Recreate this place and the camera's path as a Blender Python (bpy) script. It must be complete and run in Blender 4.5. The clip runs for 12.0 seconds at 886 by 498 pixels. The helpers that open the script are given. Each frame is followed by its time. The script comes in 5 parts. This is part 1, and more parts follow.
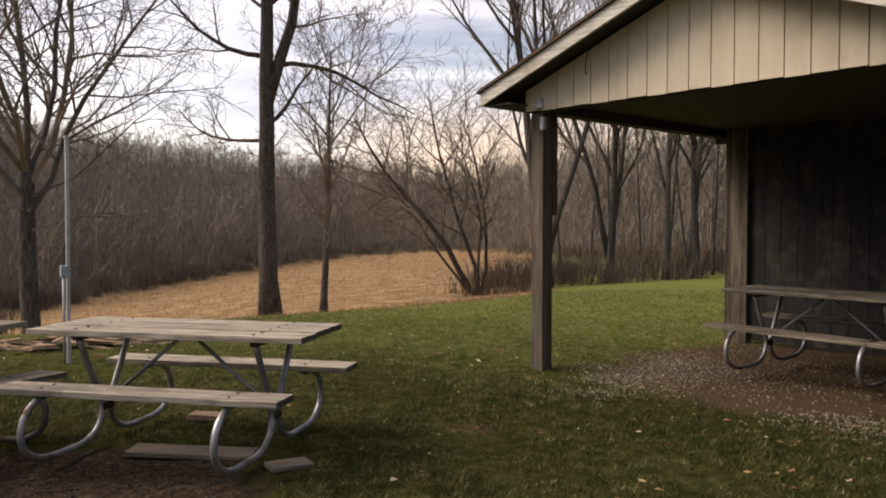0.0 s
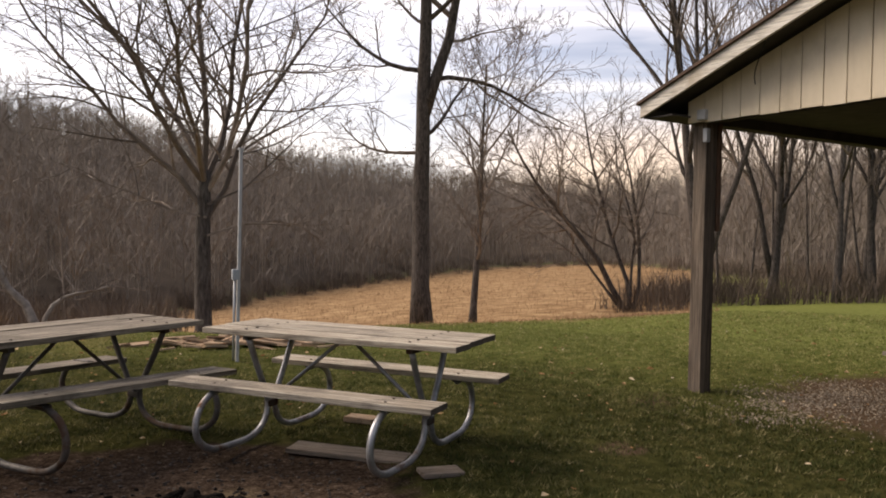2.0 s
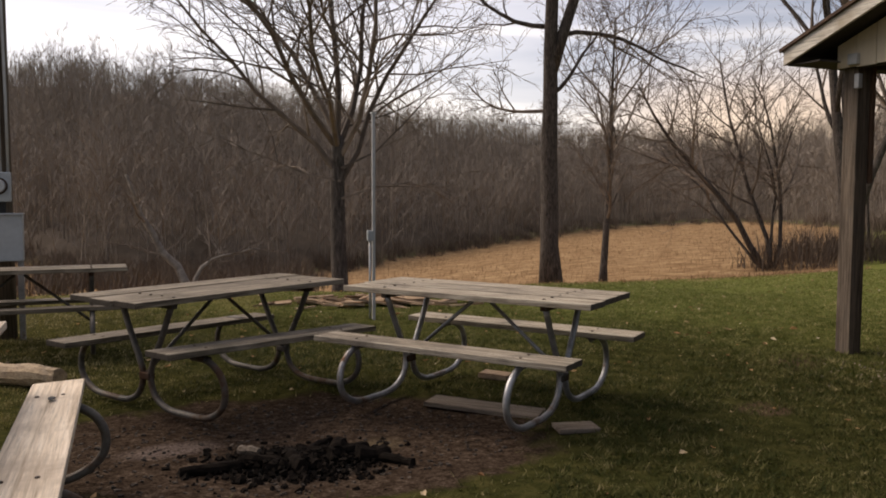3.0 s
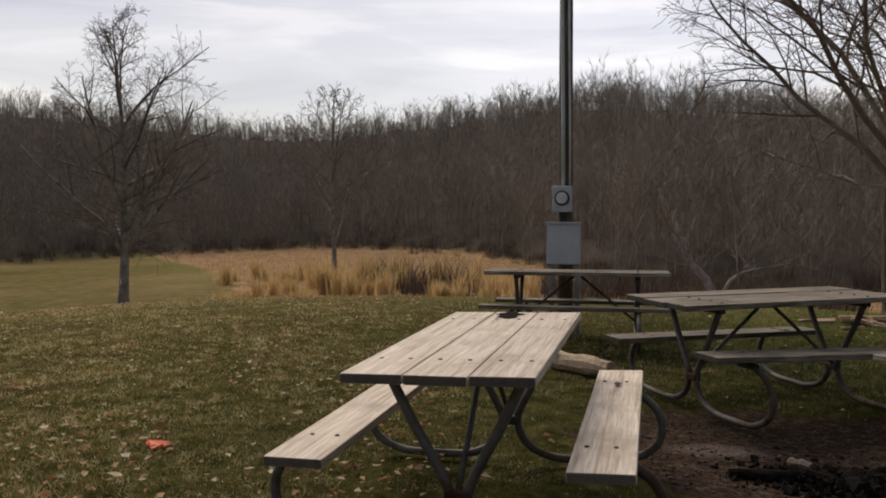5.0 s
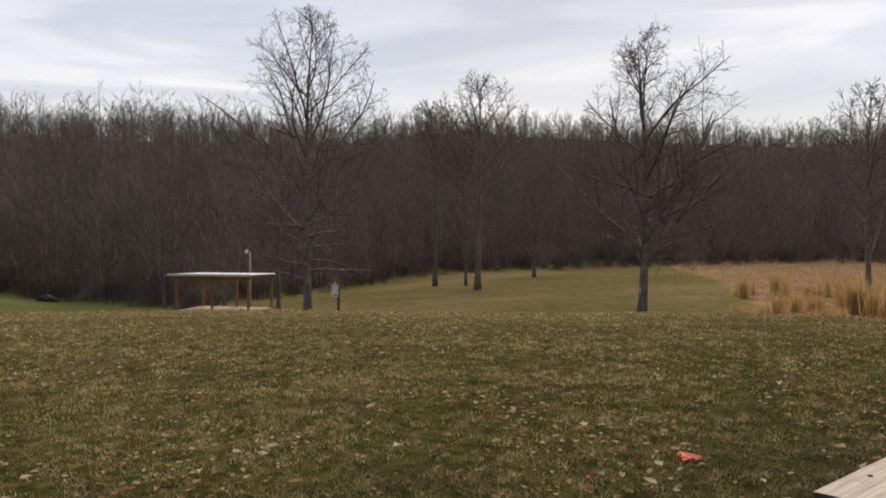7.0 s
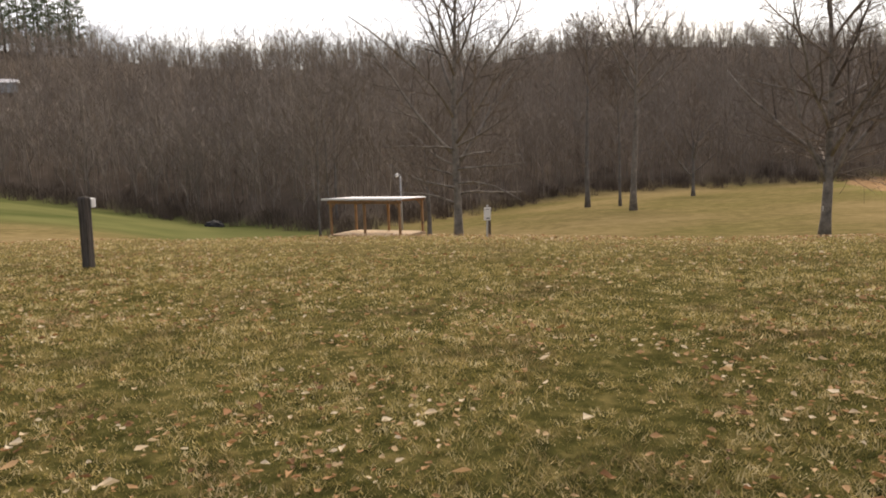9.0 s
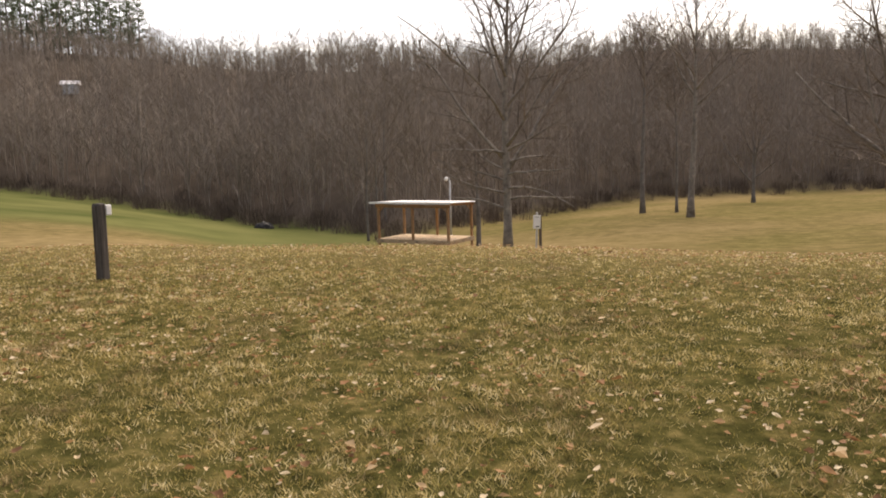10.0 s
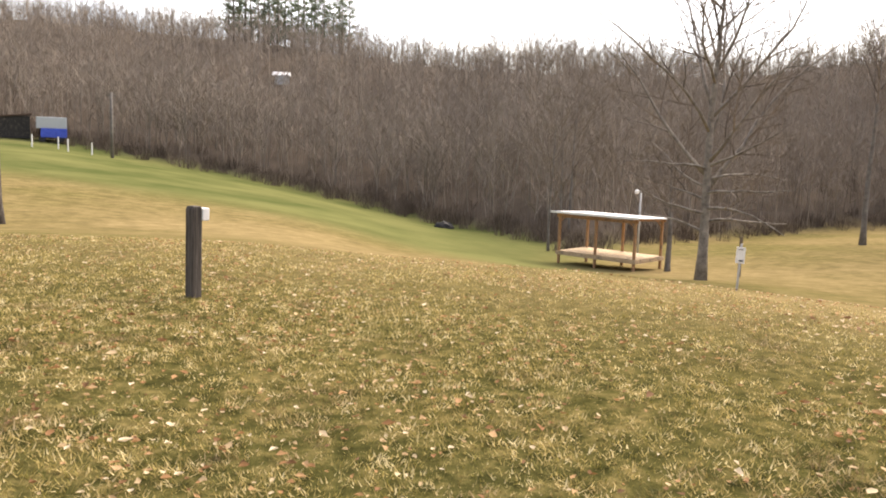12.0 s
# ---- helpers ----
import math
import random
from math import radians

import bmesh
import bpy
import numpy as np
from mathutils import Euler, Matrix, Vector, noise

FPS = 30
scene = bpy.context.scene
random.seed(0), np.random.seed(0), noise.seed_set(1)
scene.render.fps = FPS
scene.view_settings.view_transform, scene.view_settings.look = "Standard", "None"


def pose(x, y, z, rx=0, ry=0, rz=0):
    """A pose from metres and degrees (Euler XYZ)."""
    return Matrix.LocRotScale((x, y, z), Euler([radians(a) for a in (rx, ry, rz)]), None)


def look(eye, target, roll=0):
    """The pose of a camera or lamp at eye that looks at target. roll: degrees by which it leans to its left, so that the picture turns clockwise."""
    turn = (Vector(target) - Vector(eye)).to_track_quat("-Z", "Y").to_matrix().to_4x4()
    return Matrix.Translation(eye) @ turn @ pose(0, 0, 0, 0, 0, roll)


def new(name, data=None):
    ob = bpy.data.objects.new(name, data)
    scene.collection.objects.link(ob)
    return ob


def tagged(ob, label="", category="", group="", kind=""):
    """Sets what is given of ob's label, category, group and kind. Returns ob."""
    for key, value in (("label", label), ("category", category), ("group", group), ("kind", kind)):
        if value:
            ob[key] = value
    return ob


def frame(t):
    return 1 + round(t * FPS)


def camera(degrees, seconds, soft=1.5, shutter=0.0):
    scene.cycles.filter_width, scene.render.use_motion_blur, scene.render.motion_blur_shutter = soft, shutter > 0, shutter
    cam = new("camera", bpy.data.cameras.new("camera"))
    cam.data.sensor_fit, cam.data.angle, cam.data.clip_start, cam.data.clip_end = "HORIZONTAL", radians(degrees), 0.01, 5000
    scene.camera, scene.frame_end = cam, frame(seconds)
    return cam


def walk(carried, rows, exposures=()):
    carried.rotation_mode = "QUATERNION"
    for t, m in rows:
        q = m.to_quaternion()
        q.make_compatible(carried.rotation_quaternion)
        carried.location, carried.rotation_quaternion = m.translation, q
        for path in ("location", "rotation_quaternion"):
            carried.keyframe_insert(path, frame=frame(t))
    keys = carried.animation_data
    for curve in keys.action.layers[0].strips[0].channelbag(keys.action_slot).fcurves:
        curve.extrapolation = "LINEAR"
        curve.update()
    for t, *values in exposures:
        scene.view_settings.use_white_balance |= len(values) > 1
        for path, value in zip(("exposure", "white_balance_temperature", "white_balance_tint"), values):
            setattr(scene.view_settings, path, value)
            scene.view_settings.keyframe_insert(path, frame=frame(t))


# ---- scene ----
cam = camera(57.0, 12.0, 1.85)
PATH = [
    (0, (0.059, 0.246, 1.411), (1.397, 1.732, 1.353), 0.1),
    (0.5, (0.066, 0.235, 1.410), (1.522, 1.605, 1.351), 0.4),
    (1, (0.063, 0.238, 1.408), (1.46, 1.669, 1.374), 1.2),
    (1.5, (0.049, 0.266, 1.407), (1.235, 1.876, 1.374), 1.6),
    (2, (0.029, 0.276, 1.407), (1.075, 1.98, 1.375), 1.3),
    (2.5, (0.009, 0.284, 1.407), (0.919, 2.062, 1.305), 0.7),
    (2.7, (-0.01, 0.275, 1.405), (0.85, 2.078, 1.284), 0.4),
    (4.3, (-0.08, 0.110, 1.355), (-0.017, 2.106, 1.245), 0.3),
    (4.5, (-0.116, 0.112, 1.355), (-0.208, 2.106, 1.242), 0.0),
    (5, (-0.197, 0.107, 1.359), (-0.648, 2.053, 1.259), -0.1),
    (5.5, (-0.277, 0.085, 1.364), (-0.991, 1.949, 1.238), 0.1),
    (6, (-0.312, 0.096, 1.364), (-1.326, 1.814, 1.226), -0.1),
    (6.5, (-0.304, 0.108, 1.363), (-1.605, 1.625, 1.273), 0.0),
    (7, (-0.311, 0.078, 1.376), (-1.798, 1.414, 1.309), -0.5),
    (7.5, (-0.413, 0.060, 1.374), (-2.001, 1.269, 1.25), -0.7),
    (7.7, (-0.487, 0.069, 1.368), (-2.098, 1.241, 1.194), -0.9),
    (9.5, (-1.73, 0.989, 1.308), (-3.45, 1.981, 1.062), -2.3),
    (10, (-2.158, 1.313, 1.347), (-3.915, 2.238, 1.107), -1.7),
    (10.5, (-2.704, 1.667, 1.387), (-4.503, 2.505, 1.136), -1.1),
    (11, (-3.218, 2.02, 1.408), (-5.083, 2.701, 1.163), -1.1),
    (11.5, (-3.81, 2.323, 1.406), (-5.687, 2.954, 1.125), 0.7),
    (12, (-4.354, 2.614, 1.438), (-6.275, 3.12, 1.204), 1.8),
]
EXPOSURES = [(0, 0.72, 7550, 17), (0.5, 0.58, 7500, 17), (1.0, 0.72, 7500, 17), (1.5, 0.80, 7550, 17), (2.0, 0.84, 7550, 17), (2.5, 0.51, 7650, 17), (4.5, 0.37, 7550, 16), (5.0, 0.15, 7300, 14), (5.5, 0.05, 7200, 14), (6.0, 0.22, 7150, 14), (6.5, 0.28, 7200, 14), (7.2, 0.18, 7300, 14), (7.7, 0.03, 7400, 14), (9.4, 1.26, 8000, 16), (10.5, 1.25, 8100, 17), (11.0, 1.56, 8000, 16), (11.5, 1.24, 8300, 17), (12, 1.96, 7800, 15)]
walk(cam, [(t, look(eye, target, roll)) for t, eye, target, roll in PATH], EXPOSURES)

# ---- sky and sun: late winter afternoon under a broken overcast ----
SUN_AZ, SUN_EL = 131.0, 42.0
world = bpy.data.worlds.new("overcast_sky")
scene.world = world
world.use_nodes = True
wt = world.node_tree
wt.nodes.clear()


def wnode(kind, **values):
    n = wt.nodes.new(kind)
    for key, value in values.items():
        n.inputs[key].default_value = value
    return n


def wramp(fac, stops, mode="EASE"):
    n = wt.nodes.new("ShaderNodeValToRGB")
    n.color_ramp.interpolation = mode
    while len(n.color_ramp.elements) < len(stops):
        n.color_ramp.elements.new(0.5)
    for e, (p, c) in zip(n.color_ramp.elements, stops):
        e.position, e.color = p, (*c, 1)
    wt.links.new(fac, n.inputs[0])
    return n.outputs[0]


sky = wt.nodes.new("ShaderNodeTexSky")
sky.sky_type, sky.sun_disc = "NISHITA", False
sky.sun_elevation, sky.sun_rotation = radians(SUN_EL), radians(90 - SUN_AZ)
coord = wt.nodes.new("ShaderNodeTexCoord")
split = wt.nodes.new("ShaderNodeSeparateXYZ")
wt.links.new(coord.outputs["Generated"], split.inputs[0])
squash = wt.nodes.new("ShaderNodeMapping")
squash.inputs["Scale"].default_value = (1.0, 1.0, 7.0)
squash.inputs["Rotation"].default_value = (0.05, -0.04, 0.4)
wt.links.new(coord.outputs["Generated"], squash.inputs[0])
cloud = wnode("ShaderNodeTexNoise", Scale=2.1, Detail=7.0, Roughness=0.52, Distortion=0.5)
wt.links.new(squash.outputs[0], cloud.inputs[0])
cover = wramp(cloud.outputs[0], [(0.36, (0.195, 0.215, 0.29)), (0.49, (0.325, 0.338, 0.405)), (0.62, (0.53, 0.53, 0.565))])
# a warm break in the cloud low above the woods, behind the picnic roof
low = wramp(split.outputs[2], [(0.0, (1, 1, 1)), (0.10, (0.75, 0.75, 0.75)), (0.17, (0, 0, 0))])
side = wt.nodes.new("ShaderNodeVectorMath")
side.operation = "DOT_PRODUCT"
side.inputs[1].default_value = (math.cos(radians(36)), math.sin(radians(36)), 0)
wt.links.new(coord.outputs["Generated"], side.inputs[0])
near = wramp(side.outputs["Value"], [(0.90, (0, 0, 0)), (0.99, (1, 1, 1))])
both = wt.nodes.new("ShaderNodeMath")
both.operation = "MULTIPLY"
wt.links.new(low, both.inputs[0])
wt.links.new(near, both.inputs[1])
mixw = wt.nodes.new("ShaderNodeMix")
mixw.data_type = "RGBA"
mixw.inputs[7].default_value = (0.66, 0.44, 0.27, 1)
wt.links.new(both.outputs[0], mixw.inputs[0])
wt.links.new(cover, mixw.inputs[6])
glow = wt.nodes.new("ShaderNodeVectorMath")
glow.operation = "DOT_PRODUCT"
glow.inputs[1].default_value = (math.cos(radians(88)) * 0.94, math.sin(radians(88)) * 0.94, 0.34)
wt.links.new(coord.outputs["Generated"], glow.inputs[0])
veil = wramp(glow.outputs["Value"], [(0.80, (0, 0, 0)), (0.99, (0.34, 0.34, 0.34))])
mixg = wt.nodes.new("ShaderNodeMix")
mixg.data_type = "RGBA"
mixg.inputs[7].default_value = (0.66, 0.65, 0.66, 1)
wt.links.new(veil, mixg.inputs[0])
wt.links.new(mixw.outputs[2], mixg.inputs[6])
# overcast, brighter on the sun's side; unseen sky behind dimmed to darken camera-side faces
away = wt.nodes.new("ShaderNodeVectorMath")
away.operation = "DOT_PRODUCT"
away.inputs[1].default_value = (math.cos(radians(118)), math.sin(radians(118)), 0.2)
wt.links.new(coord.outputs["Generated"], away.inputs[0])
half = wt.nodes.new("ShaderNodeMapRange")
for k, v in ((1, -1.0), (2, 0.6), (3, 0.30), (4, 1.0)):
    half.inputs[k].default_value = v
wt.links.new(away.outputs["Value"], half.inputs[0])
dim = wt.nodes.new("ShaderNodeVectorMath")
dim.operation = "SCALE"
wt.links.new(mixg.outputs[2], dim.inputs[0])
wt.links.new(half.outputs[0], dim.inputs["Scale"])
# the cloud thins towards the north and thickens over the western ridge
bank = wt.nodes.new("ShaderNodeVectorMath")
bank.operation = "DOT_PRODUCT"
bank.inputs[1].default_value = (math.cos(radians(92)), math.sin(radians(92)), 0.1)
wt.links.new(coord.outputs["Generated"], bank.inputs[0])
heavy = wt.nodes.new("ShaderNodeMapRange")
for k, v in ((1, 0.50), (2, 1.0), (3, 0.80), (4, 1.10)):
    heavy.inputs[k].default_value = v
wt.links.new(bank.outputs["Value"], heavy.inputs[0])
dim2 = wt.nodes.new("ShaderNodeVectorMath")
dim2.operation = "SCALE"
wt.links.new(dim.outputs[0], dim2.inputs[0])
wt.links.new(heavy.outputs[0], dim2.inputs["Scale"])
# one darker cloud north-west
knot_ = wt.nodes.new("ShaderNodeVectorMath")
knot_.operation = "DOT_PRODUCT"
knot_.inputs[1].default_value = (math.cos(radians(123)) * 0.98, math.sin(radians(123)) * 0.98, 0.2)
wt.links.new(coord.outputs["Generated"], knot_.inputs[0])
dark = wt.nodes.new("ShaderNodeMapRange")
dark.interpolation_type = "SMOOTHSTEP"
for k, v in ((1, 0.88), (2, 1.0), (3, 1.0), (4, 0.70)):
    dark.inputs[k].default_value = v
wt.links.new(knot_.outputs["Value"], dark.inputs[0])
dim3 = wt.nodes.new("ShaderNodeVectorMath")
dim3.operation = "SCALE"
wt.links.new(dim2.outputs[0], dim3.inputs[0])
wt.links.new(dark.outputs[0], dim3.inputs["Scale"])
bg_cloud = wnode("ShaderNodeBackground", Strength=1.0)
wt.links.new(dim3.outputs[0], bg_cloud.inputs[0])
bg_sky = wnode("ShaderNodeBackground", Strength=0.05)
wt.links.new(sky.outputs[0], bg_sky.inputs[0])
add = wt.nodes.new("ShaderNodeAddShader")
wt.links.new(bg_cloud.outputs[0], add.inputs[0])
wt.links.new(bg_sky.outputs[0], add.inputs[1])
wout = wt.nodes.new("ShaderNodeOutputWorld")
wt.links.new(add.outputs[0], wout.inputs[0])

sun = new("sun", bpy.data.lights.new("sun", "SUN"))
sun.data.energy, sun.data.angle, sun.data.color = 2.1, radians(40), (1.0, 0.95, 0.88)
sd = Vector((math.cos(radians(SUN_AZ)) * math.cos(radians(SUN_EL)), math.sin(radians(SUN_AZ)) * math.cos(radians(SUN_EL)), math.sin(radians(SUN_EL))))
sun.matrix_world = look(sd * 60, (0, 0, 0))


# ---- materials ----
class Mat:
    """A node material with a Principled shader and short helpers."""

    def __init__(self, name, rough=0.8, metal=0.0, spec=0.3):
        self.m = bpy.data.materials.new(name)
        self.m.use_nodes = True
        self.t = self.m.node_tree
        self.b = self.t.nodes["Principled BSDF"]
        self.b.inputs["Roughness"].default_value = rough
        self.b.inputs["Metallic"].default_value = metal
        self.b.inputs["Specular IOR Level"].default_value = spec
        self.co = self.t.nodes.new("ShaderNodeTexCoord")
        self.geo = self.t.nodes.new("ShaderNodeNewGeometry")

    def put(self, v, socket):
        if isinstance(v, (int, float)):
            socket.default_value = v
        elif isinstance(v, tuple):
            socket.default_value = (*v, 1) if len(v) == 3 and len(socket.default_value) == 4 else v
        else:
            self.t.links.new(v, socket)

    def mapped(self, scale=(1, 1, 1), world=False, rot=(0, 0, 0), loc=(0, 0, 0)):
        n = self.t.nodes.new("ShaderNodeMapping")
        n.inputs["Scale"].default_value, n.inputs["Rotation"].default_value, n.inputs["Location"].default_value = scale, rot, loc
        self.t.links.new(self.geo.outputs["Position"] if world else self.co.outputs["Object"], n.inputs[0])
        return n.outputs[0]

    def noise(self, vec, scale, detail=4, rough=0.55, dist=0.0):
        n = self.t.nodes.new("ShaderNodeTexNoise")
        for k, v in (("Scale", scale), ("Detail", detail), ("Roughness", rough), ("Distortion", dist)):
            n.inputs[k].default_value = v
        self.put(vec, n.inputs[0])
        return n.outputs[0]

    def ramp(self, fac, *stops):
        n = self.t.nodes.new("ShaderNodeValToRGB")
        while len(n.color_ramp.elements) < len(stops):
            n.color_ramp.elements.new(0.5)
        for e, (p, c) in zip(n.color_ramp.elements, stops):
            e.position, e.color = p, (*c, 1) if isinstance(c, tuple) else (c, c, c, 1)
        self.put(fac, n.inputs[0])
        return n.outputs[0]

    def mix(self, fac, a, b, mode="MIX"):
        n = self.t.nodes.new("ShaderNodeMix")
        n.data_type, n.blend_type = "RGBA", mode
        self.put(fac, n.inputs[0])
        self.put(a, n.inputs[6])
        self.put(b, n.inputs[7])
        return n.outputs[2]

    def math(self, op, a, b=0.0):
        n = self.t.nodes.new("ShaderNodeMath")
        n.operation = op
        self.put(a, n.inputs[0])
        self.put(b, n.inputs[1])
        return n.outputs[0]

    def attr(self, name):
        n = self.t.nodes.new("ShaderNodeAttribute")
        n.attribute_name = name
        return n.outputs["Fac"]

    def island(self):
        return self.geo.outputs["Random Per Island"]

    def rnd(self):
        return self.t.nodes.new("ShaderNodeObjectInfo").outputs["Random"]

    def color(self, v):
        self.put(v, self.b.inputs["Base Color"])
        return self

    def thin(self, share):
        """Lets part of the light through, as thin leaves do."""
        n = self.t.nodes.new("ShaderNodeBsdfTranslucent")
        self.t.links.new(self.b.inputs["Base Color"].links[0].from_socket, n.inputs[0])
        m = self.t.nodes.new("ShaderNodeMixShader")
        m.inputs[0].default_value = share
        self.t.links.new(self.b.outputs[0], m.inputs[1])
        self.t.links.new(n.outputs[0], m.inputs[2])
        self.t.links.new(m.outputs[0], self.t.nodes["Material Output"].inputs[0])
        return self

    def rough(self, v):
        self.put(v, self.b.inputs["Roughness"])
        return self

    def bump(self, height, strength=0.3, dist=0.01):
        n = self.t.nodes.new("ShaderNodeBump")
        n.inputs["Strength"].default_value, n.inputs["Distance"].default_value = strength, dist
        self.put(height, n.inputs["Height"])
        self.t.links.new(n.outputs[0], self.b.inputs["Normal"])
        return self


def wood(name, dark, mid, light, along="x", grain=1.0, rough=0.85, stain=(0.1, 0.085, 0.07), ends=None, low=0.48):
    """Weathered wood: streaks along one axis, knots and grey stains, each piece a little different."""
    w = Mat(name, rough)
    s = {"x": (1.2, 26, 26), "y": (26, 1.2, 26), "z": (26, 26, 1.2)}[along]
    shift = w.t.nodes.new("ShaderNodeVectorMath")
    shift.operation = "MULTIPLY_ADD"
    w.put(w.rnd(), shift.inputs[0])
    shift.inputs[1].default_value = (7.3, 11.1, 5.7)
    w.t.links.new(w.mapped(tuple(k * grain for k in s)), shift.inputs[2])
    g = w.noise(shift.outputs[0], 1.6, 6, 0.6, 0.7)
    blot = w.noise(w.mapped(), 3.0, 4, 0.6)
    col = w.ramp(g, (0.30, dark), (0.47, mid), (0.70, light))
    fine = w.noise(shift.outputs[0], 5.5, 5, 0.7, 0.3)
    col = w.mix(1.0, col, w.ramp(fine, (0.34, (low, low, low)), (0.50, (1.0, 1.0, 1.0)), (0.70, (1.16, 1.16, 1.16))), "MULTIPLY")
    col = w.mix(w.ramp(blot, (0.52, 0.0), (0.72, 0.75)), col, stain)
    # plank ends: dark end grain, with the ends' shade painted in as well
    if ends:
        nx = w.t.nodes.new("ShaderNodeSeparateXYZ")
        w.t.links.new(w.co.outputs["Normal"], nx.inputs[0])
        col = w.mix(w.ramp(w.math("ABSOLUTE", nx.outputs[0]), (0.85, 0.0), (0.97, 0.9)), col, ends)
    tone = w.ramp(w.rnd(), (0.0, (0.82, 0.82, 0.82)), (1.0, (1.1, 1.1, 1.08)))
    return w.color(w.mix(1.0, col, tone, "MULTIPLY")).bump(w.math("ADD", g, w.math("MULTIPLY", fine, 0.6)), 0.6, 0.006).m


def metal(name, light, dark, rust, amount=0.5, rough=0.45, metallic=0.7):
    w = Mat(name, rough, metallic)
    n = w.noise(w.mapped(), 9, 5, 0.6)
    col = w.ramp(n, (0.35, dark), (0.65, light))
    r = w.noise(w.mapped(), 4.5, 6, 0.65)
    col = w.mix(w.ramp(r, (amount, 0.0), (amount + 0.12, 1.0)), col, rust)
    return w.color(col).rough(w.ramp(r, (amount, rough), (amount + 0.15, 0.85))).bump(n, 0.15, 0.002).m


def plain(name, a, b, scale=6.0, rough=0.7, bump=0.2, metallic=0.0, islands=0, detail=5):
    w = Mat(name, rough, metallic)
    n = w.noise(w.mapped(), scale, detail, 0.6)
    col = w.ramp(n, (0.3, a), (0.7, b))
    if islands:
        col = w.mix(1.0, col, w.ramp(w.island(), (0.0, (1 - 0.45 * islands,) * 3), (1.0, (1 + 0.35 * islands, 1 + 0.32 * islands, 1 + 0.25 * islands))), "MULTIPLY")
    return w.color(col).bump(n, bump, 0.01).m


TOP_WOOD = wood("weathered_tabletop", (0.36, 0.275, 0.195), (0.62, 0.515, 0.40), (0.78, 0.68, 0.56), "x", 0.8, 0.7, (0.36, 0.285, 0.215), (0.045, 0.035, 0.027), 0.72)
OLD_WOOD = wood("grey_plank", (0.085, 0.064, 0.044), (0.31, 0.26, 0.195), (0.60, 0.535, 0.43), "x", 1.0, 0.8, ends=(0.045, 0.036, 0.028))
MOSSY_WOOD = wood("dark_mossy_plank", (0.045, 0.036, 0.026), (0.17, 0.138, 0.10), (0.38, 0.33, 0.26), "x", 1.0, 0.85, (0.06, 0.052, 0.034), (0.035, 0.028, 0.022))
KNOT_WOOD = wood("knotty_post", (0.016, 0.012, 0.009), (0.10, 0.078, 0.058), (0.24, 0.195, 0.152), "z", 0.30, 0.9, (0.05, 0.038, 0.028))
POST_WOOD = wood("post_timber", (0.05, 0.036, 0.027), (0.115, 0.087, 0.064), (0.20, 0.157, 0.12), "z", 0.6, 0.85)
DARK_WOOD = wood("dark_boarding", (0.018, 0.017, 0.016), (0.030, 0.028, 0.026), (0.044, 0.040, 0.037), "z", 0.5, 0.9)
MARK_WOOD = wood("dark_marker_timber", (0.030, 0.025, 0.021), (0.080, 0.067, 0.056), (0.16, 0.138, 0.118), "z", 0.7, 0.85)
DULL_WOOD = wood("dull_board", (0.07, 0.052, 0.038), (0.16, 0.125, 0.095), (0.26, 0.215, 0.17), "x", 1.0, 0.9)
DECK_WOOD = wood("new_decking", (0.30, 0.20, 0.12), (0.50, 0.36, 0.22), (0.62, 0.47, 0.31), "x", 1.0, 0.75)
ORANGE_POST = wood("treated_post", (0.22, 0.11, 0.05), (0.36, 0.20, 0.10), (0.45, 0.27, 0.15), "z", 1.0, 0.8)
RED_BOARD = wood("old_red_board", (0.06, 0.032, 0.02), (0.13, 0.07, 0.042), (0.20, 0.12, 0.075), "z", 1.0, 0.9)
SCRAP_WOOD = wood("split_wood", (0.20, 0.11, 0.06), (0.42, 0.28, 0.17), (0.60, 0.46, 0.32), "x", 1.0, 0.85)
FASCIA = wood("peeling_fascia", (0.55, 0.50, 0.41), (0.70, 0.65, 0.56), (0.78, 0.74, 0.66), "y", 0.5, 0.75, (0.42, 0.35, 0.26))
GALV = metal("galvanised_pipe", (0.42, 0.42, 0.42), (0.20, 0.20, 0.20), (0.16, 0.085, 0.045), 0.56)
RUSTY = metal("rusty_pipe", (0.17, 0.155, 0.135), (0.075, 0.068, 0.060), (0.088, 0.052, 0.032), 0.50, 0.6, 0.5)
BOLT = metal("bolt_steel", (0.10, 0.09, 0.08), (0.05, 0.045, 0.04), (0.07, 0.035, 0.02), 0.45, 0.6)
PANEL = metal("grey_enamel", (0.42, 0.45, 0.46), (0.36, 0.38, 0.39), (0.22, 0.19, 0.16), 0.72, 0.5, 0.2)
CONDUIT = metal("grey_conduit", (0.50, 0.50, 0.49), (0.40, 0.40, 0.39), (0.25, 0.2, 0.17), 0.7, 0.5, 0.2)
WHITE = plain("white_paint", (0.70, 0.69, 0.66), (0.80, 0.79, 0.77), 5, 0.6, 0.1)
BLACK = plain("black_rubber", (0.012, 0.012, 0.012), (0.03, 0.03, 0.03), 9, 0.7)
CHAR = plain("charred_wood", (0.004, 0.0035, 0.003), (0.017, 0.013, 0.010), 22, 1.0, 0.9)
ASH = plain("ash_and_char", (0.012, 0.010, 0.008), (0.095, 0.074, 0.058), 30, 0.95, 0.5, 0.0, 1)
STONE = plain("pale_gravel", (0.090, 0.070, 0.050), (0.27, 0.225, 0.175), 30, 0.9, 0.3, 0.0, 1)
BLUE = plain("blue_tarp", (0.03, 0.06, 0.35), (0.05, 0.10, 0.50), 3, 0.5)
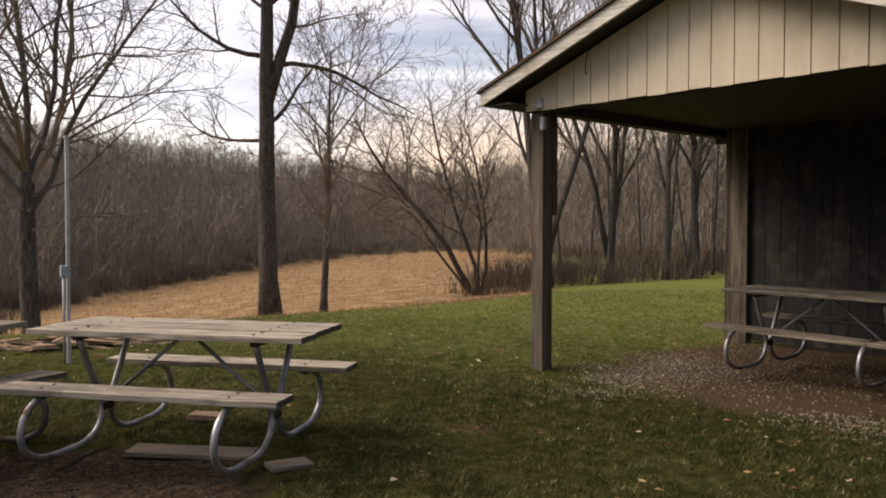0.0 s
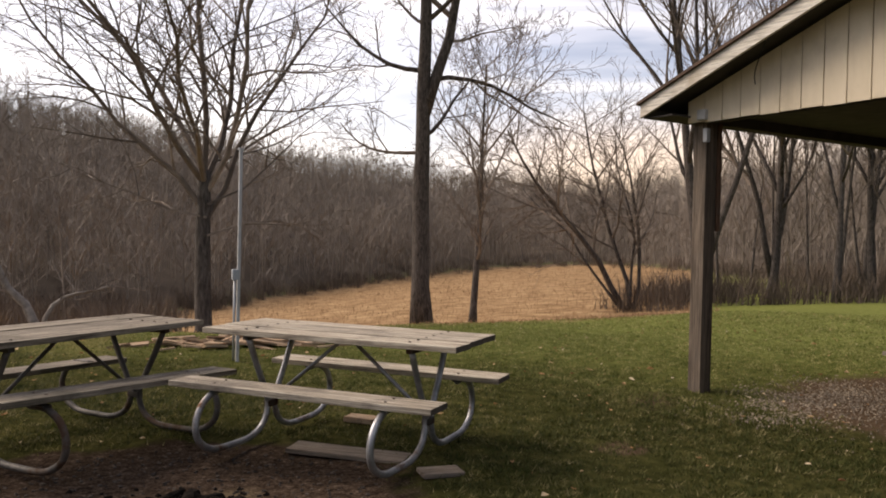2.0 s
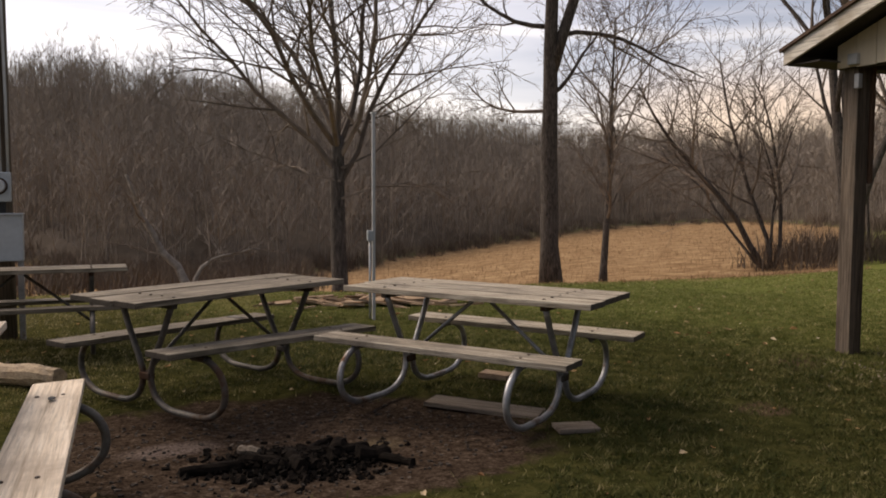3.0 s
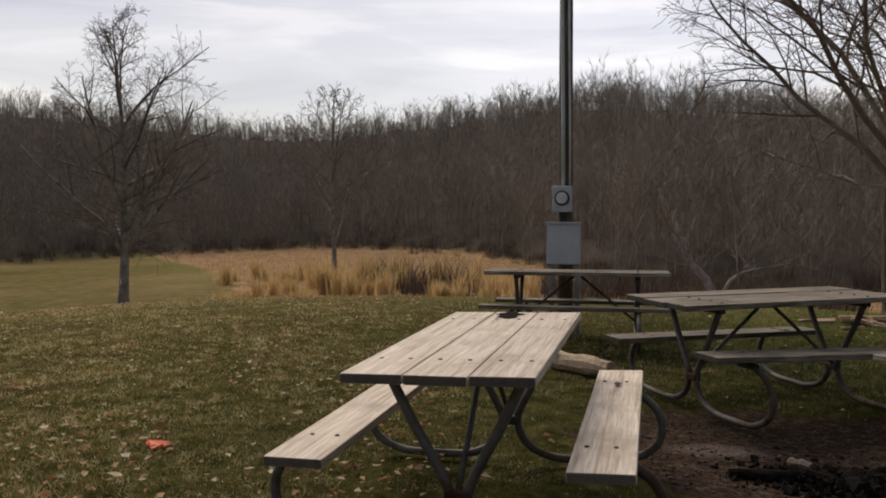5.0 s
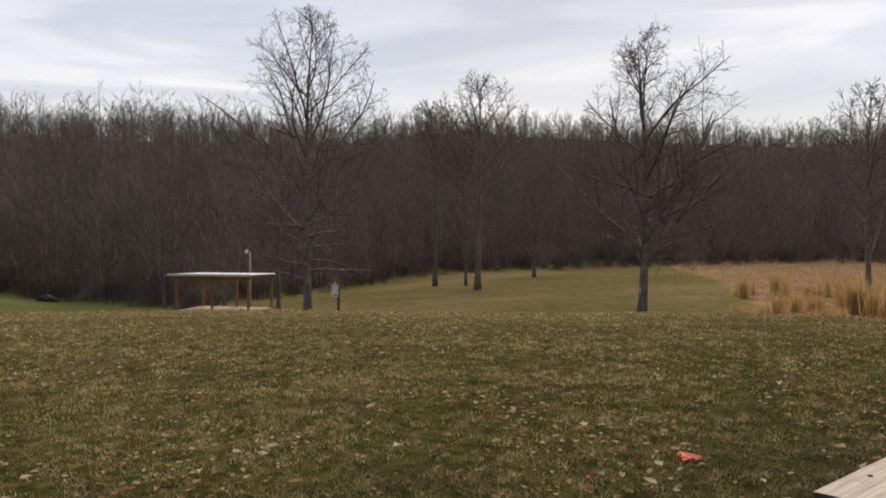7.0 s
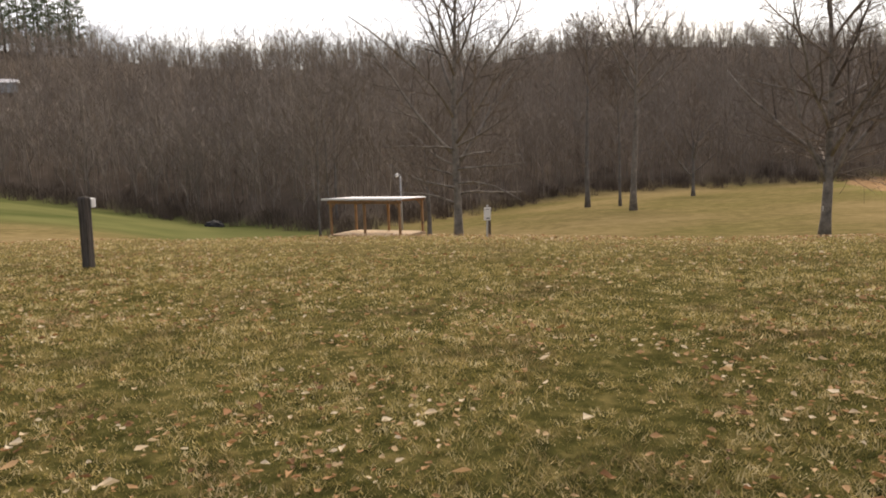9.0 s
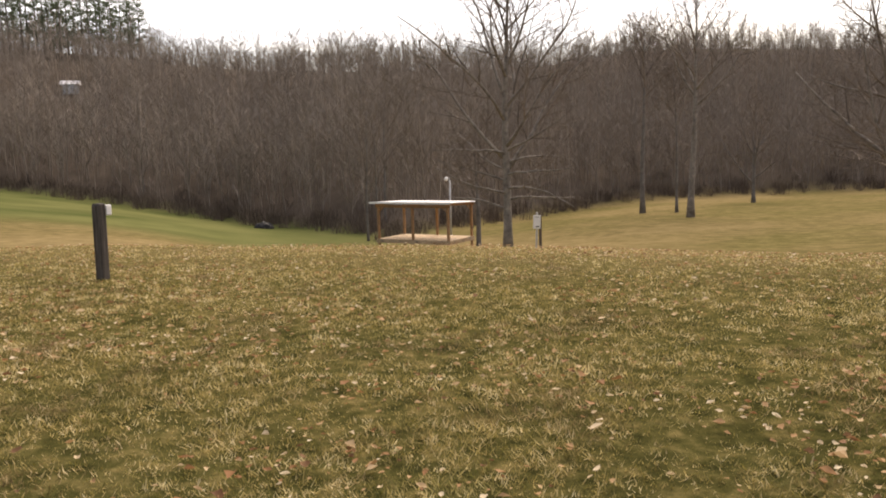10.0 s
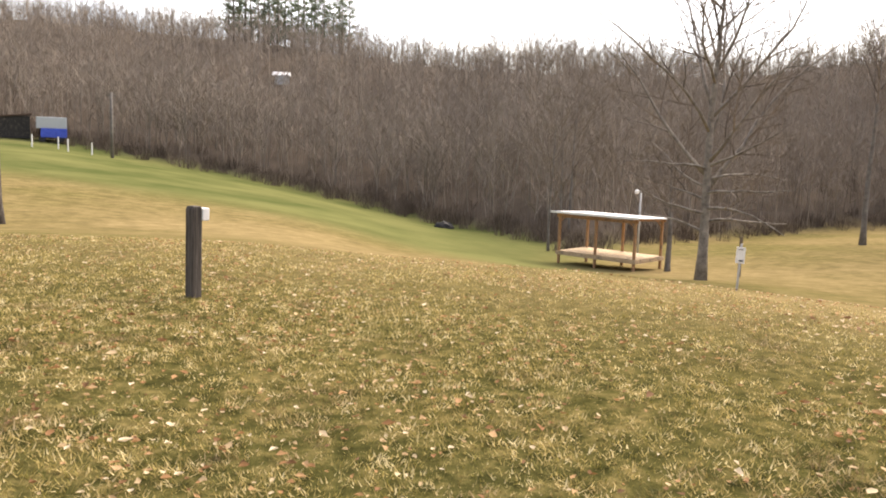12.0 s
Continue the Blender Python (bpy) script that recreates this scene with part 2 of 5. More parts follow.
ORANGE = plain("orange_plastic", (0.75, 0.10, 0.04), (0.90, 0.20, 0.09), 14, 0.5)
GLASS_DARK = plain("meter_glass", (0.42, 0.44, 0.45), (0.62, 0.64, 0.65), 12, 0.10)
ROOF = plain("brown_shingle", (0.06, 0.04, 0.03), (0.13, 0.085, 0.06), 18, 0.95, 0.6)
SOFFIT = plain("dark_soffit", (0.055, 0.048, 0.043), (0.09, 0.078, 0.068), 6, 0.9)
SHEET = plain("pale_roof_sheet", (0.74, 0.74, 0.75), (0.85, 0.85, 0.86), 2, 0.45)

sw = Mat("cream_siding", 0.7)
sn = sw.noise(sw.mapped((1, 1, 0.25)), 7, 6, 0.6)
scol = sw.ramp(sn, (0.3, (0.58, 0.49, 0.35)), (0.7, (0.69, 0.595, 0.44)))
scol = sw.mix(sw.ramp(sw.noise(sw.mapped(), 2.2, 5, 0.65), (0.56, 0.0), (0.78, 0.5)), scol, (0.36, 0.30, 0.20))
SIDING = sw.color(scol).bump(sn, 0.15, 0.004).m

bk = Mat("bark", 0.95, 0, 0.1)
bn = bk.noise(bk.mapped((9, 9, 2.2)), 2.2, 6, 0.65, 0.8)
bl = bk.noise(bk.mapped(), 1.3, 4, 0.6)
bcol = bk.ramp(bn, (0.32, (0.030, 0.026, 0.023)), (0.50, (0.085, 0.073, 0.064)), (0.72, (0.165, 0.146, 0.13)))
BARK = bk.color(bk.mix(bk.ramp(bl, (0.58, 0.0), (0.75, 0.5)), bcol, (0.16, 0.15, 0.13))).bump(bn, 1.0, 0.03).m
PALE_BARK = plain("pale_bark", (0.09, 0.08, 0.07), (0.22, 0.20, 0.18), 3.5, 0.95, 0.5)
MID_BARK = plain("grey_brown_bark", (0.10, 0.088, 0.076), (0.31, 0.275, 0.235), 4.5, 0.95, 0.6)
TWIG = plain("twig_bark", (0.120, 0.098, 0.083), (0.235, 0.195, 0.165), 3, 0.95, 0.2, 0.0, 1)
FOREST = plain("bare_woods", (0.182, 0.153, 0.124), (0.295, 0.250, 0.205), 0.15, 0.98, 0.0, 0.0, 0.15)
BRUSH = plain("brown_brush", (0.090, 0.068, 0.052), (0.160, 0.122, 0.093), 0.4, 0.98, 0.0, 0.0, 0.6)
pn = Mat("pine_needles", 0.9, 0, 0.1)
PINE = pn.color(pn.ramp(pn.island(), (0.0, (0.060, 0.085, 0.048)), (1.0, (0.125, 0.155, 0.095)))).thin(0.3).m

# lawn blades, from straw to moss green, in patches
CHAR.node_tree.nodes["Principled BSDF"].inputs["Specular IOR Level"].default_value = 0.05
gb = Mat("lawn_blades", 0.75, 0, 0.15)
gp = gb.noise(gb.mapped(), 0.75, 6, 0.68)
west = gb.t.nodes.new("ShaderNodeSeparateXYZ")
gb.t.links.new(gb.geo.outputs["Position"], west.inputs[0])
dry = gb.ramp(gb.math("ADD", gb.math("MULTIPLY", west.outputs[0], -0.030), gb.math("MULTIPLY", gp, 2.6)), (0.78, 0.0), (1.50, 1.0))
tuft = gb.ramp(gb.noise(gb.mapped(), 6.5, 5, 0.72), (0.37, 0.0), (0.63, 1.0))
tone = gb.math("ADD", gb.math("MULTIPLY", gb.island(), 0.42), gb.math("MULTIPLY", tuft, 0.58))
green = gb.ramp(tone, (0.10, (0.046, 0.064, 0.012)), (0.45, (0.115, 0.138, 0.030)), (0.68, (0.25, 0.235, 0.070)), (0.95, (0.50, 0.40, 0.19)))
straw = gb.ramp(tone, (0.10, (0.085, 0.092, 0.022)), (0.36, (0.235, 0.195, 0.055)), (0.60, (0.50, 0.39, 0.16)), (0.90, (0.88, 0.75, 0.46)))
# greener lawn towards +x, with its shade painted into the blade colour
turf_shade = gb.ramp(gb.math("ADD", gb.math("MULTIPLY", west.outputs[0], 0.06), gb.math("ADD", 0.15, gb.math("MULTIPLY", gp, 0.3))), (0.0, 0.0), (0.35, 0.92))
shaded_turf = gb.ramp(tone, (0.1, (0.018, 0.029, 0.006)), (0.5, (0.042, 0.053, 0.012)), (0.75, (0.092, 0.090, 0.027)), (0.95, (0.28, 0.23, 0.11)))
# sunlit lawn far beyond the tables, its brightness painted into the blades
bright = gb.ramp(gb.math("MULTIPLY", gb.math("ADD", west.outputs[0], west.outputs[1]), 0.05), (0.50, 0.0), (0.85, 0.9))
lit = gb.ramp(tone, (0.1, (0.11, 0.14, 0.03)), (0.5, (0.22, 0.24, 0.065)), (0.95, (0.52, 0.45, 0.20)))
worn = gb.math("MULTIPLY", gb.ramp(gb.noise(gb.mapped(), 1.15, 7, 0.74), (0.50, 0.0), (0.64, 0.8)), gb.ramp(gb.math("MULTIPLY", west.outputs[0], -0.2), (0.25, 0.0), (0.9, 1.0)))
faded = gb.ramp(tone, (0.1, (0.085, 0.058, 0.028)), (0.5, (0.21, 0.145, 0.075)), (0.95, (0.50, 0.38, 0.23)))
lush = gb.math("MULTIPLY", gb.ramp(gb.noise(gb.mapped((1, 1, 1), False, (0, 0, 0), (31, 7, 0)), 0.9, 6, 0.7), (0.52, 0.0), (0.66, 0.45)), gb.ramp(gb.math("MULTIPLY", west.outputs[0], -0.2), (0.1, 0.0), (0.6, 1.0)))
moss = gb.ramp(tone, (0.1, (0.055, 0.075, 0.016)), (0.5, (0.15, 0.17, 0.045)), (0.95, (0.42, 0.38, 0.16)))
meadow = gb.mix(worn, gb.mix(lush, gb.mix(dry, green, straw), moss), faded)
GRASS = gb.color(gb.mix(bright, gb.mix(turf_shade, meadow, shaded_turf), lit)).thin(0.4).m
gl = Mat("golden_grass", 0.8, 0, 0.1)
GOLD = gl.color(gl.ramp(gl.island(), (0.0, (0.38, 0.24, 0.095)), (0.5, (0.56, 0.385, 0.17)), (1.0, (0.70, 0.53, 0.29)))).thin(0.45).m
lf = Mat("dead_leaves", 0.8, 0, 0.2)
LEAF = lf.color(lf.ramp(lf.island(), (0.0, (0.13, 0.065, 0.030)), (0.25, (0.30, 0.15, 0.065)), (0.5, (0.42, 0.25, 0.12)), (0.78, (0.55, 0.40, 0.23)), (1.0, (0.70, 0.60, 0.44)))).thin(0.3).m
fg = Mat("field_stubble", 0.85, 0, 0.1)
fgp = fg.ramp(fg.noise(fg.mapped(), 0.16, 6, 0.7), (0.38, (0.55, 0.50, 0.48)), (0.62, (1.12, 1.1, 1.05)))
STUBBLE = fg.color(fg.mix(1.0, fgp, fg.ramp(fg.island(), (0.0, (0.31, 0.20, 0.115)), (0.5, (0.37, 0.245, 0.145)), (1.0, (0.43, 0.295, 0.18))), "MULTIPLY")).thin(0.4).m


# ---- meshes ----
def mesh_ob(name, verts, faces, material, parent=None, label="", smooth=False):
    me = bpy.data.meshes.new(name)
    me.from_pydata([tuple(v) for v in verts], [], faces)
    me.materials.append(material)
    if smooth:
        me.polygons.foreach_set("use_smooth", [True] * len(me.polygons))
    ob = new(name, me)
    ob.parent = parent
    return tagged(ob, label)


def raw_mesh(name, co, tris, material, smooth=False):
    """A large mesh straight from arrays of points and triangles."""
    me = bpy.data.meshes.new(name)
    co, tris = np.asarray(co, np.float32), np.asarray(tris, np.int32)
    me.vertices.add(len(co))
    me.vertices.foreach_set("co", co.ravel())
    me.loops.add(tris.size)
    me.loops.foreach_set("vertex_index", tris.ravel())
    me.polygons.add(len(tris))
    me.polygons.foreach_set("loop_start", np.arange(0, tris.size, tris.shape[1], dtype=np.int32))
    me.update(calc_edges=True)
    me.materials.append(material)
    if smooth:
        me.polygons.foreach_set("use_smooth", [True] * len(tris))
    return new(name, me)


def part(name, bm, material, parent, label=""):
    """Links a bmesh as one mesh object under a thing or a part."""
    me = bpy.data.meshes.new(name)
    bm.to_mesh(me)
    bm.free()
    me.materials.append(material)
    ob = new(name, me)
    ob.parent = parent
    return tagged(ob, label)


def bar(size, at=(0, 0, 0), rot=(0, 0, 0), bevel=0.006, bm=None, wobble=0.0, seed=0):
    """A box with worn, bevelled edges."""
    b = bmesh.new()
    bmesh.ops.create_cube(b, size=1.0, matrix=Matrix.Diagonal((*size, 1)))
    if bevel:
        bmesh.ops.bevel(b, geom=b.edges[:], offset=bevel, segments=2, affect="EDGES", profile=0.6)
    if wobble:
        r = random.Random(seed)
        for v in b.verts:
            v.co += Vector((r.uniform(-1, 1), r.uniform(-1, 1), r.uniform(-1, 1))) * wobble
    bmesh.ops.transform(b, matrix=pose(*at, *rot), verts=b.verts)
    if bm is None:
        return b
    me = bpy.data.meshes.new("tmp")
    b.to_mesh(me)
    b.free()
    bm.from_mesh(me)
    bpy.data.meshes.remove(me)
    return bm


def thing(name, at, label, category, group="", rot=(0, 0, 0)):
    ob = new(name)
    ob.empty_display_size = 0.1
    ob.matrix_world = pose(*at, *rot)
    return tagged(ob, label, category, group)


class Tubes:
    """Collects tapered tubes along polylines."""

    def __init__(self):
        self.v, self.f = [], []

    def add(self, pts, radii, sides=6, cap=True):
        n, base = len(pts), len(self.v)
        side = None
        for i, p in enumerate(pts):
            d = (pts[min(i + 1, n - 1)] - pts[max(i - 1, 0)]).normalized()
            if side is None:
                side = d.orthogonal().normalized()
            side = (side - d * side.dot(d)).normalized()
            up = d.cross(side)
            for k in range(sides):
                a = 2 * math.pi * k / sides
                self.v.append(p + (side * math.cos(a) + up * math.sin(a)) * radii[i])
        for i in range(n - 1):
            for k in range(sides):
                a, b = base + i * sides + k, base + i * sides + (k + 1) % sides
                self.f.append((a, b, b + sides, a + sides))
        if cap:
            self.f.append(tuple(base + k for k in reversed(range(sides))))
            self.f.append(tuple(base + (n - 1) * sides + k for k in range(sides)))

    def make(self, name, material, parent=None, label="", smooth=True):
        return mesh_ob(name, self.v, self.f, material, parent, label, smooth)


def curve_points(ctrl, steps=6):
    """A smooth line through the control points."""
    c = [Vector(p) for p in ctrl]
    c = [c[0] * 2 - c[1]] + c + [c[-1] * 2 - c[-2]]
    out = []
    for i in range(1, len(c) - 2):
        for s in range(steps):
            t = s / steps
            a, b, d, e = c[i - 1], c[i], c[i + 1], c[i + 2]
            out.append(0.5 * ((2 * b) + (d - a) * t + (2 * a - 5 * b + 4 * d - e) * t * t + (3 * b - a - 3 * d + e) * t ** 3))
    return out + [c[-2]]


# ---- the lie of the land, by bearing round the first standpoint ----
# bearing; brow of the near lawn (degrees below eye level); foot of the woods: distance and angle; skyline angle
LAND = [
    (0, -3.4, 34, -2.6, 3.0), (29, -3.5, 42, -3.0, 3.0), (40, -4.5, 70, -2.2, 3.2), (47, -5.5, 118, -1.8, 3.0), (54, -6.1, 120, -2.2, 3.6),
    (60, -6.4, 105, -3.0, 4.0), (73, -7.2, 65, -5.2, 5.2), (80, -7.0, 55, -6.1, 6.1), (92, -6.8, 60, -5.4, 7.6),
    (101, -6.7, 95, -3.2, 6.6), (113, -6.6, 118, -2.9, 5.1), (138, -6.3, 105, -3.7, 7.0), (145, -6.05, 90, -4.7, 6.1),
    (155, -5.65, 56, -5.7, 6.1), (165, -5.42, 78, -4.6, 6.3), (176, -4.98, 92, -2.3, 7.4), (190, -4.6, 104, 0.1, 7.8), (300, -3.6, 60, -1.0, 4.0)]
NT, NR = 720, 400
TH = np.linspace(0, 360, NT, endpoint=False)
RR = np.concatenate([[0.0], np.geomspace(0.4, 2600, NR - 1)])
la = np.array(LAND)
col = [np.interp(TH, np.append(la[:, 0], 360), np.append(la[:, k], la[0, k])) for k in range(1, 5)]


def soften(a, n, axis):
    k = np.hanning(n + 2)[1:-1]
    k /= k.sum()
    pad = [(0, 0)] * a.ndim
    pad[axis] = (n // 2, n // 2)
    b = np.pad(a, pad, mode="wrap" if axis == 0 else "edge")
    return np.apply_along_axis(lambda r: np.convolve(r, k, "valid"), axis, b)


col = [soften(c, 17, 0) for c in col]
BROW_E, FOOT_R, FOOT_E, SKY_E = col
BROW_R = 1.5 / np.tan(np.radians(-BROW_E))



def smooth01(x):
    x = np.clip(x, 0, 1)
    return x * x * (3 - 2 * x)


WEST_BROW = smooth01((TH - 118) / 14) * smooth01((174 - TH) / 12)
HZ = np.zeros((NT, NR))
for i in range(NT):
    rc, rf = BROW_R[i], FOOT_R[i]
    z30 = 1.39 + 31 * math.tan(math.radians(BROW_E[i])) - 0.04
    zf = 1.39 + rf * math.tan(math.radians(FOOT_E[i]))
    rr = rf + 105
    zr = 1.39 + rr * math.tan(math.radians(SKY_E[i])) - 1.5
    kr = [0, rc * 0.9, rc * 1.12, 31, rf, rf + 12, rf + 60, rr, rr + 26, rr + 60, 2600]
    kz = [0.045, 0.02 - 0.0095 * rc, -0.02 - 0.0125 * rc, z30, zf, zf + (zr - zf) * 0.13, zf + (zr - zf) * 0.66, zr, zr - 5, zr - 7, zr - 10]
    wb = WEST_BROW[i]
    if wb > 0:
        rb = rc * 1.17
        line = lambda r: 1.39 - r * math.tan(math.radians(-BROW_E[i]))
        far_z = np.interp(RR, [0, 9, 13, rb * 0.9, rb * 1.12, 31] + kr[4:], [0.045, -0.08, -0.175, line(rb * 0.9) - 0.08, line(rb * 1.12) - 0.03, z30 - 0.45] + kz[4:])
        HZ[i] = np.interp(RR, kr, kz) * (1 - wb) + far_z * wb
    else:
        HZ[i] = np.interp(RR, kr, kz)
HZ = soften(HZ, 9, 1)
HZ = soften(HZ, 7, 0)


def look_up(grid, x, y):
    x, y = np.asarray(x, float), np.asarray(y, float)
    r = np.hypot(x, y)
    a = (np.degrees(np.arctan2(y, x)) % 360) / 360 * NT
    j = np.clip(np.interp(r, RR, np.arange(NR)), 0, NR - 1.001)
    i0, j0 = np.floor(a).astype(int) % NT, np.floor(j).astype(int)
    fa, fj = a - np.floor(a), j - j0
    i1 = (i0 + 1) % NT
    return (grid[i0, j0] * (1 - fa) + grid[i1, j0] * fa) * (1 - fj) + (grid[i0, j0 + 1] * (1 - fa) + grid[i1, j0 + 1] * fa) * fj


PIT = (0.95, 4.88, 1.6, 1.12, -12)
GRAVEL = (8.3, 3.7, 2.45, 2.2, 0)


def inside(e, x, y):
    """Below 1 within the ellipse e."""
    a = math.radians(e[4])
    dx, dy = np.asarray(x) - e[0], np.asarray(y) - e[1]
    u, v = dx * math.cos(a) + dy * math.sin(a), -dx * math.sin(a) + dy * math.cos(a)
    return np.sqrt((u / e[2]) ** 2 + (v / e[3]) ** 2)


def gz(x, y):
    """The ground's height."""
    z = look_up(HZ, x, y)
    close = np.clip((24 - np.hypot(x, y)) / 12, 0, 1)
    z = z + close * (0.012 * np.sin(np.asarray(x) * 2.1 + 1) * np.sin(np.asarray(y) * 1.7) + 0.006 * np.sin(np.asarray(x) * 5.3) * np.sin(np.asarray(y) * 6.1 + 2))
    z = z - 0.75 * np.exp(-((np.asarray(x) + 41) ** 2 + (np.asarray(y) - 20.5) ** 2) / 110)
    return z - 0.05 * np.clip(1.1 - inside(PIT, x, y), 0, 1)


def g(x, y):
    return float(gz(x, y))


# one sheet of ground, from underfoot to the horizon
GT, GR = 480, 250
gt = np.radians(np.linspace(0, 360, GT, endpoint=False))
gr = np.concatenate([np.linspace(0.0005, 14, 110), np.geomspace(14.3, 2500, GR - 110)])
gx, gy = np.outer(gr, np.cos(gt)), np.outer(gr, np.sin(gt))
co = np.stack([gx, gy, gz(gx, gy)], -1).reshape(-1, 3)
ri, ti = np.meshgrid(np.arange(GR - 1), np.arange(GT), indexing="ij")
tj = (ti + 1) % GT
quads = np.stack([ri * GT + ti, (ri + 1) * GT + ti, (ri + 1) * GT + tj, ri * GT + tj], -1).reshape(-1, 4)


rad = np.hypot(co[:, 0], co[:, 1])
deg = np.degrees(np.arctan2(co[:, 1], co[:, 0])) % 360
foot = np.interp(deg, np.append(TH, 360), np.append(FOOT_R, FOOT_R[0]))
brow = np.interp(deg, np.append(TH, 360), np.append(BROW_R, BROW_R[0]))
woods = smooth01((rad - foot + 3) / 6)
beyond = smooth01((rad - brow * 0.72) / (brow * 0.65))
tall = smooth01((rad - brow * 1.02) / (brow * 0.22)) * smooth01((deg - 39) / 4) * smooth01((119.5 + (rad - 31) * 0.075 - deg) / 5) * (1 - woods)
tall = np.maximum(tall * smooth01((rad - np.where(deg > 78, 28, 0)) / 4), 0)
mown = beyond * smooth01((deg - 78) / 4) * (1 - tall)
ground = raw_mesh("ground", co, quads, FOREST, True)
for name, values in (("woods", woods), ("tall", tall), ("mown", mown), ("lush", mown * smooth01((deg - 150) / 9) * smooth01((rad - 32 - 0.5 * np.maximum(deg - 158, 0)) / 12))):
    at = ground.data.attributes.new(name, "FLOAT", "POINT")
    at.data.foreach_set("value", values.astype(np.float32))

gm = Mat("lawn_soil_and_fields", 1.0, 0, 0.0)
P = gm.mapped((1, 1, 1), True)
n1, n2, n3 = gm.noise(P, 0.5, 6, 0.62), gm.noise(P, 7, 6, 0.65), gm.noise(P, 60, 5, 0.7)
lawn = gm.ramp(n2, (0.32, (0.020, 0.021, 0.008)), (0.50, (0.046, 0.050, 0.015)), (0.66, (0.110, 0.095, 0.036)))
dryl = gm.ramp(n2, (0.34, (0.036, 0.036, 0.012)), (0.50, (0.085, 0.075, 0.026)), (0.68, (0.190, 0.148, 0.060)))
sx = gm.t.nodes.new("ShaderNodeSeparateXYZ")
gm.t.links.new(P, sx.inputs[0])
wet = gm.ramp(gm.math("ADD", gm.math("MULTIPLY", sx.outputs[0], -0.035), n1), (0.30, 0.0), (0.95, 1.0))
base = gm.mix(wet, lawn, dryl)
# shade on the lawn round the tables, painted as darker soil towards +x
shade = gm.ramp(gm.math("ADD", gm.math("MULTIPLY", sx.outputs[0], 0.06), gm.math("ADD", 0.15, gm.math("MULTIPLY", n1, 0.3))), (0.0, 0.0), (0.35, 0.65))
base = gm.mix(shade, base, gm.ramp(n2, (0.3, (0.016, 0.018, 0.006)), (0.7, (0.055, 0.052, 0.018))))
# brighter green further off, with the sunny side's light painted in
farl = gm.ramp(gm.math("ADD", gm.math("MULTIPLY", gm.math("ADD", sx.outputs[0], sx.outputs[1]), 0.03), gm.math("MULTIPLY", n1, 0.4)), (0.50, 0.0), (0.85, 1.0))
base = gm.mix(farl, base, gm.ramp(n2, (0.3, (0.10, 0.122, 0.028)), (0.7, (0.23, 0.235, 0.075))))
mow = gm.ramp(gm.noise(P, 0.07, 5, 0.6), (0.38, (0.104, 0.092, 0.033)), (0.50, (0.168, 0.126, 0.060)), (0.62, (0.26, 0.188, 0.098)))
base = gm.mix(gm.attr("mown"), base, gm.mix(0.5, mow, gm.ramp(gm.noise(P, 1.3, 8, 0.75), (0.36, (0.080, 0.076, 0.029)), (0.5, (0.167, 0.138, 0.058)), (0.64, (0.275, 0.218, 0.103)))))
fresh = gm.ramp(gm.noise(P, 0.12, 5, 0.6), (0.35, (0.066, 0.084, 0.028)), (0.65, (0.135, 0.140, 0.054)))
base = gm.mix(gm.math("MULTIPLY", gm.attr("lush"), 0.95), base, fresh)
brown = gm.ramp(gm.noise(gm.mapped((1, 1, 1), True), 0.9, 8, 0.75), (0.34, (0.145, 0.085, 0.045)), (0.5, (0.29, 0.185, 0.10)), (0.66, (0.43, 0.30, 0.165)))
ragged = gm.math("ADD", gm.attr("tall"), gm.math("MULTIPLY", gm.math("SUBTRACT", gm.noise(P, 0.6, 6, 0.7), 0.5), 1.3))
base = gm.mix(gm.ramp(ragged, (0.40, 0.0), (0.55, 1.0)), base, brown)
litter = gm.ramp(gm.noise(P, 0.22, 8, 0.75), (0.3, (0.058, 0.047, 0.037)), (0.55, (0.098, 0.080, 0.064)), (0.75, (0.145, 0.120, 0.096)))
base = gm.mix(gm.attr("woods"), base, litter)


def patch(e, grow, soft, wild=0.35):
    """A ragged patch in the shape of the ellipse e."""
    a = math.radians(e[4])
    n = gm.t.nodes.new("ShaderNodeVectorMath")
    n.operation = "SUBTRACT"
    gm.t.links.new(P, n.inputs[0])
    n.inputs[1].default_value = (e[0], e[1], 0)
    m = gm.t.nodes.new("ShaderNodeMapping")
    m.inputs["Rotation"].default_value = (0, 0, -a)
    gm.t.links.new(n.outputs[0], m.inputs[0])
    s = gm.t.nodes.new("ShaderNodeVectorMath")
    s.operation = "MULTIPLY"
    gm.t.links.new(m.outputs[0], s.inputs[0])
    s.inputs[1].default_value = (1 / e[2], 1 / e[3], 0)
    ln = gm.t.nodes.new("ShaderNodeVectorMath")
    ln.operation = "LENGTH"
    gm.t.links.new(s.outputs[0], ln.inputs[0])
    d = gm.math("ADD", ln.outputs["Value"], gm.math("MULTIPLY", gm.math("SUBTRACT", gm.noise(P, 2.5, 6, 0.65), 0.5), wild * 2))
    return gm.ramp(d, (grow - soft, 1.0), (grow, 0.0))


grit = gm.mix(0.5, n3, gm.noise(P, 17, 6, 0.7))
mud = gm.ramp(grit, (0.36, (0.012, 0.008, 0.006)), (0.50, (0.048, 0.033, 0.023)), (0.60, (0.105, 0.076, 0.055)), (0.70, (0.26, 0.21, 0.16)))
base = gm.mix(patch(PIT, 1.15, 0.25), base, mud)
base = gm.mix(patch((1.35, 4.7, 0.30, 0.16, 20), 1.0, 0.5), base, gm.ramp(n3, (0.3, (0.05, 0.035, 0.022)), (0.7, (0.16, 0.12, 0.075))))
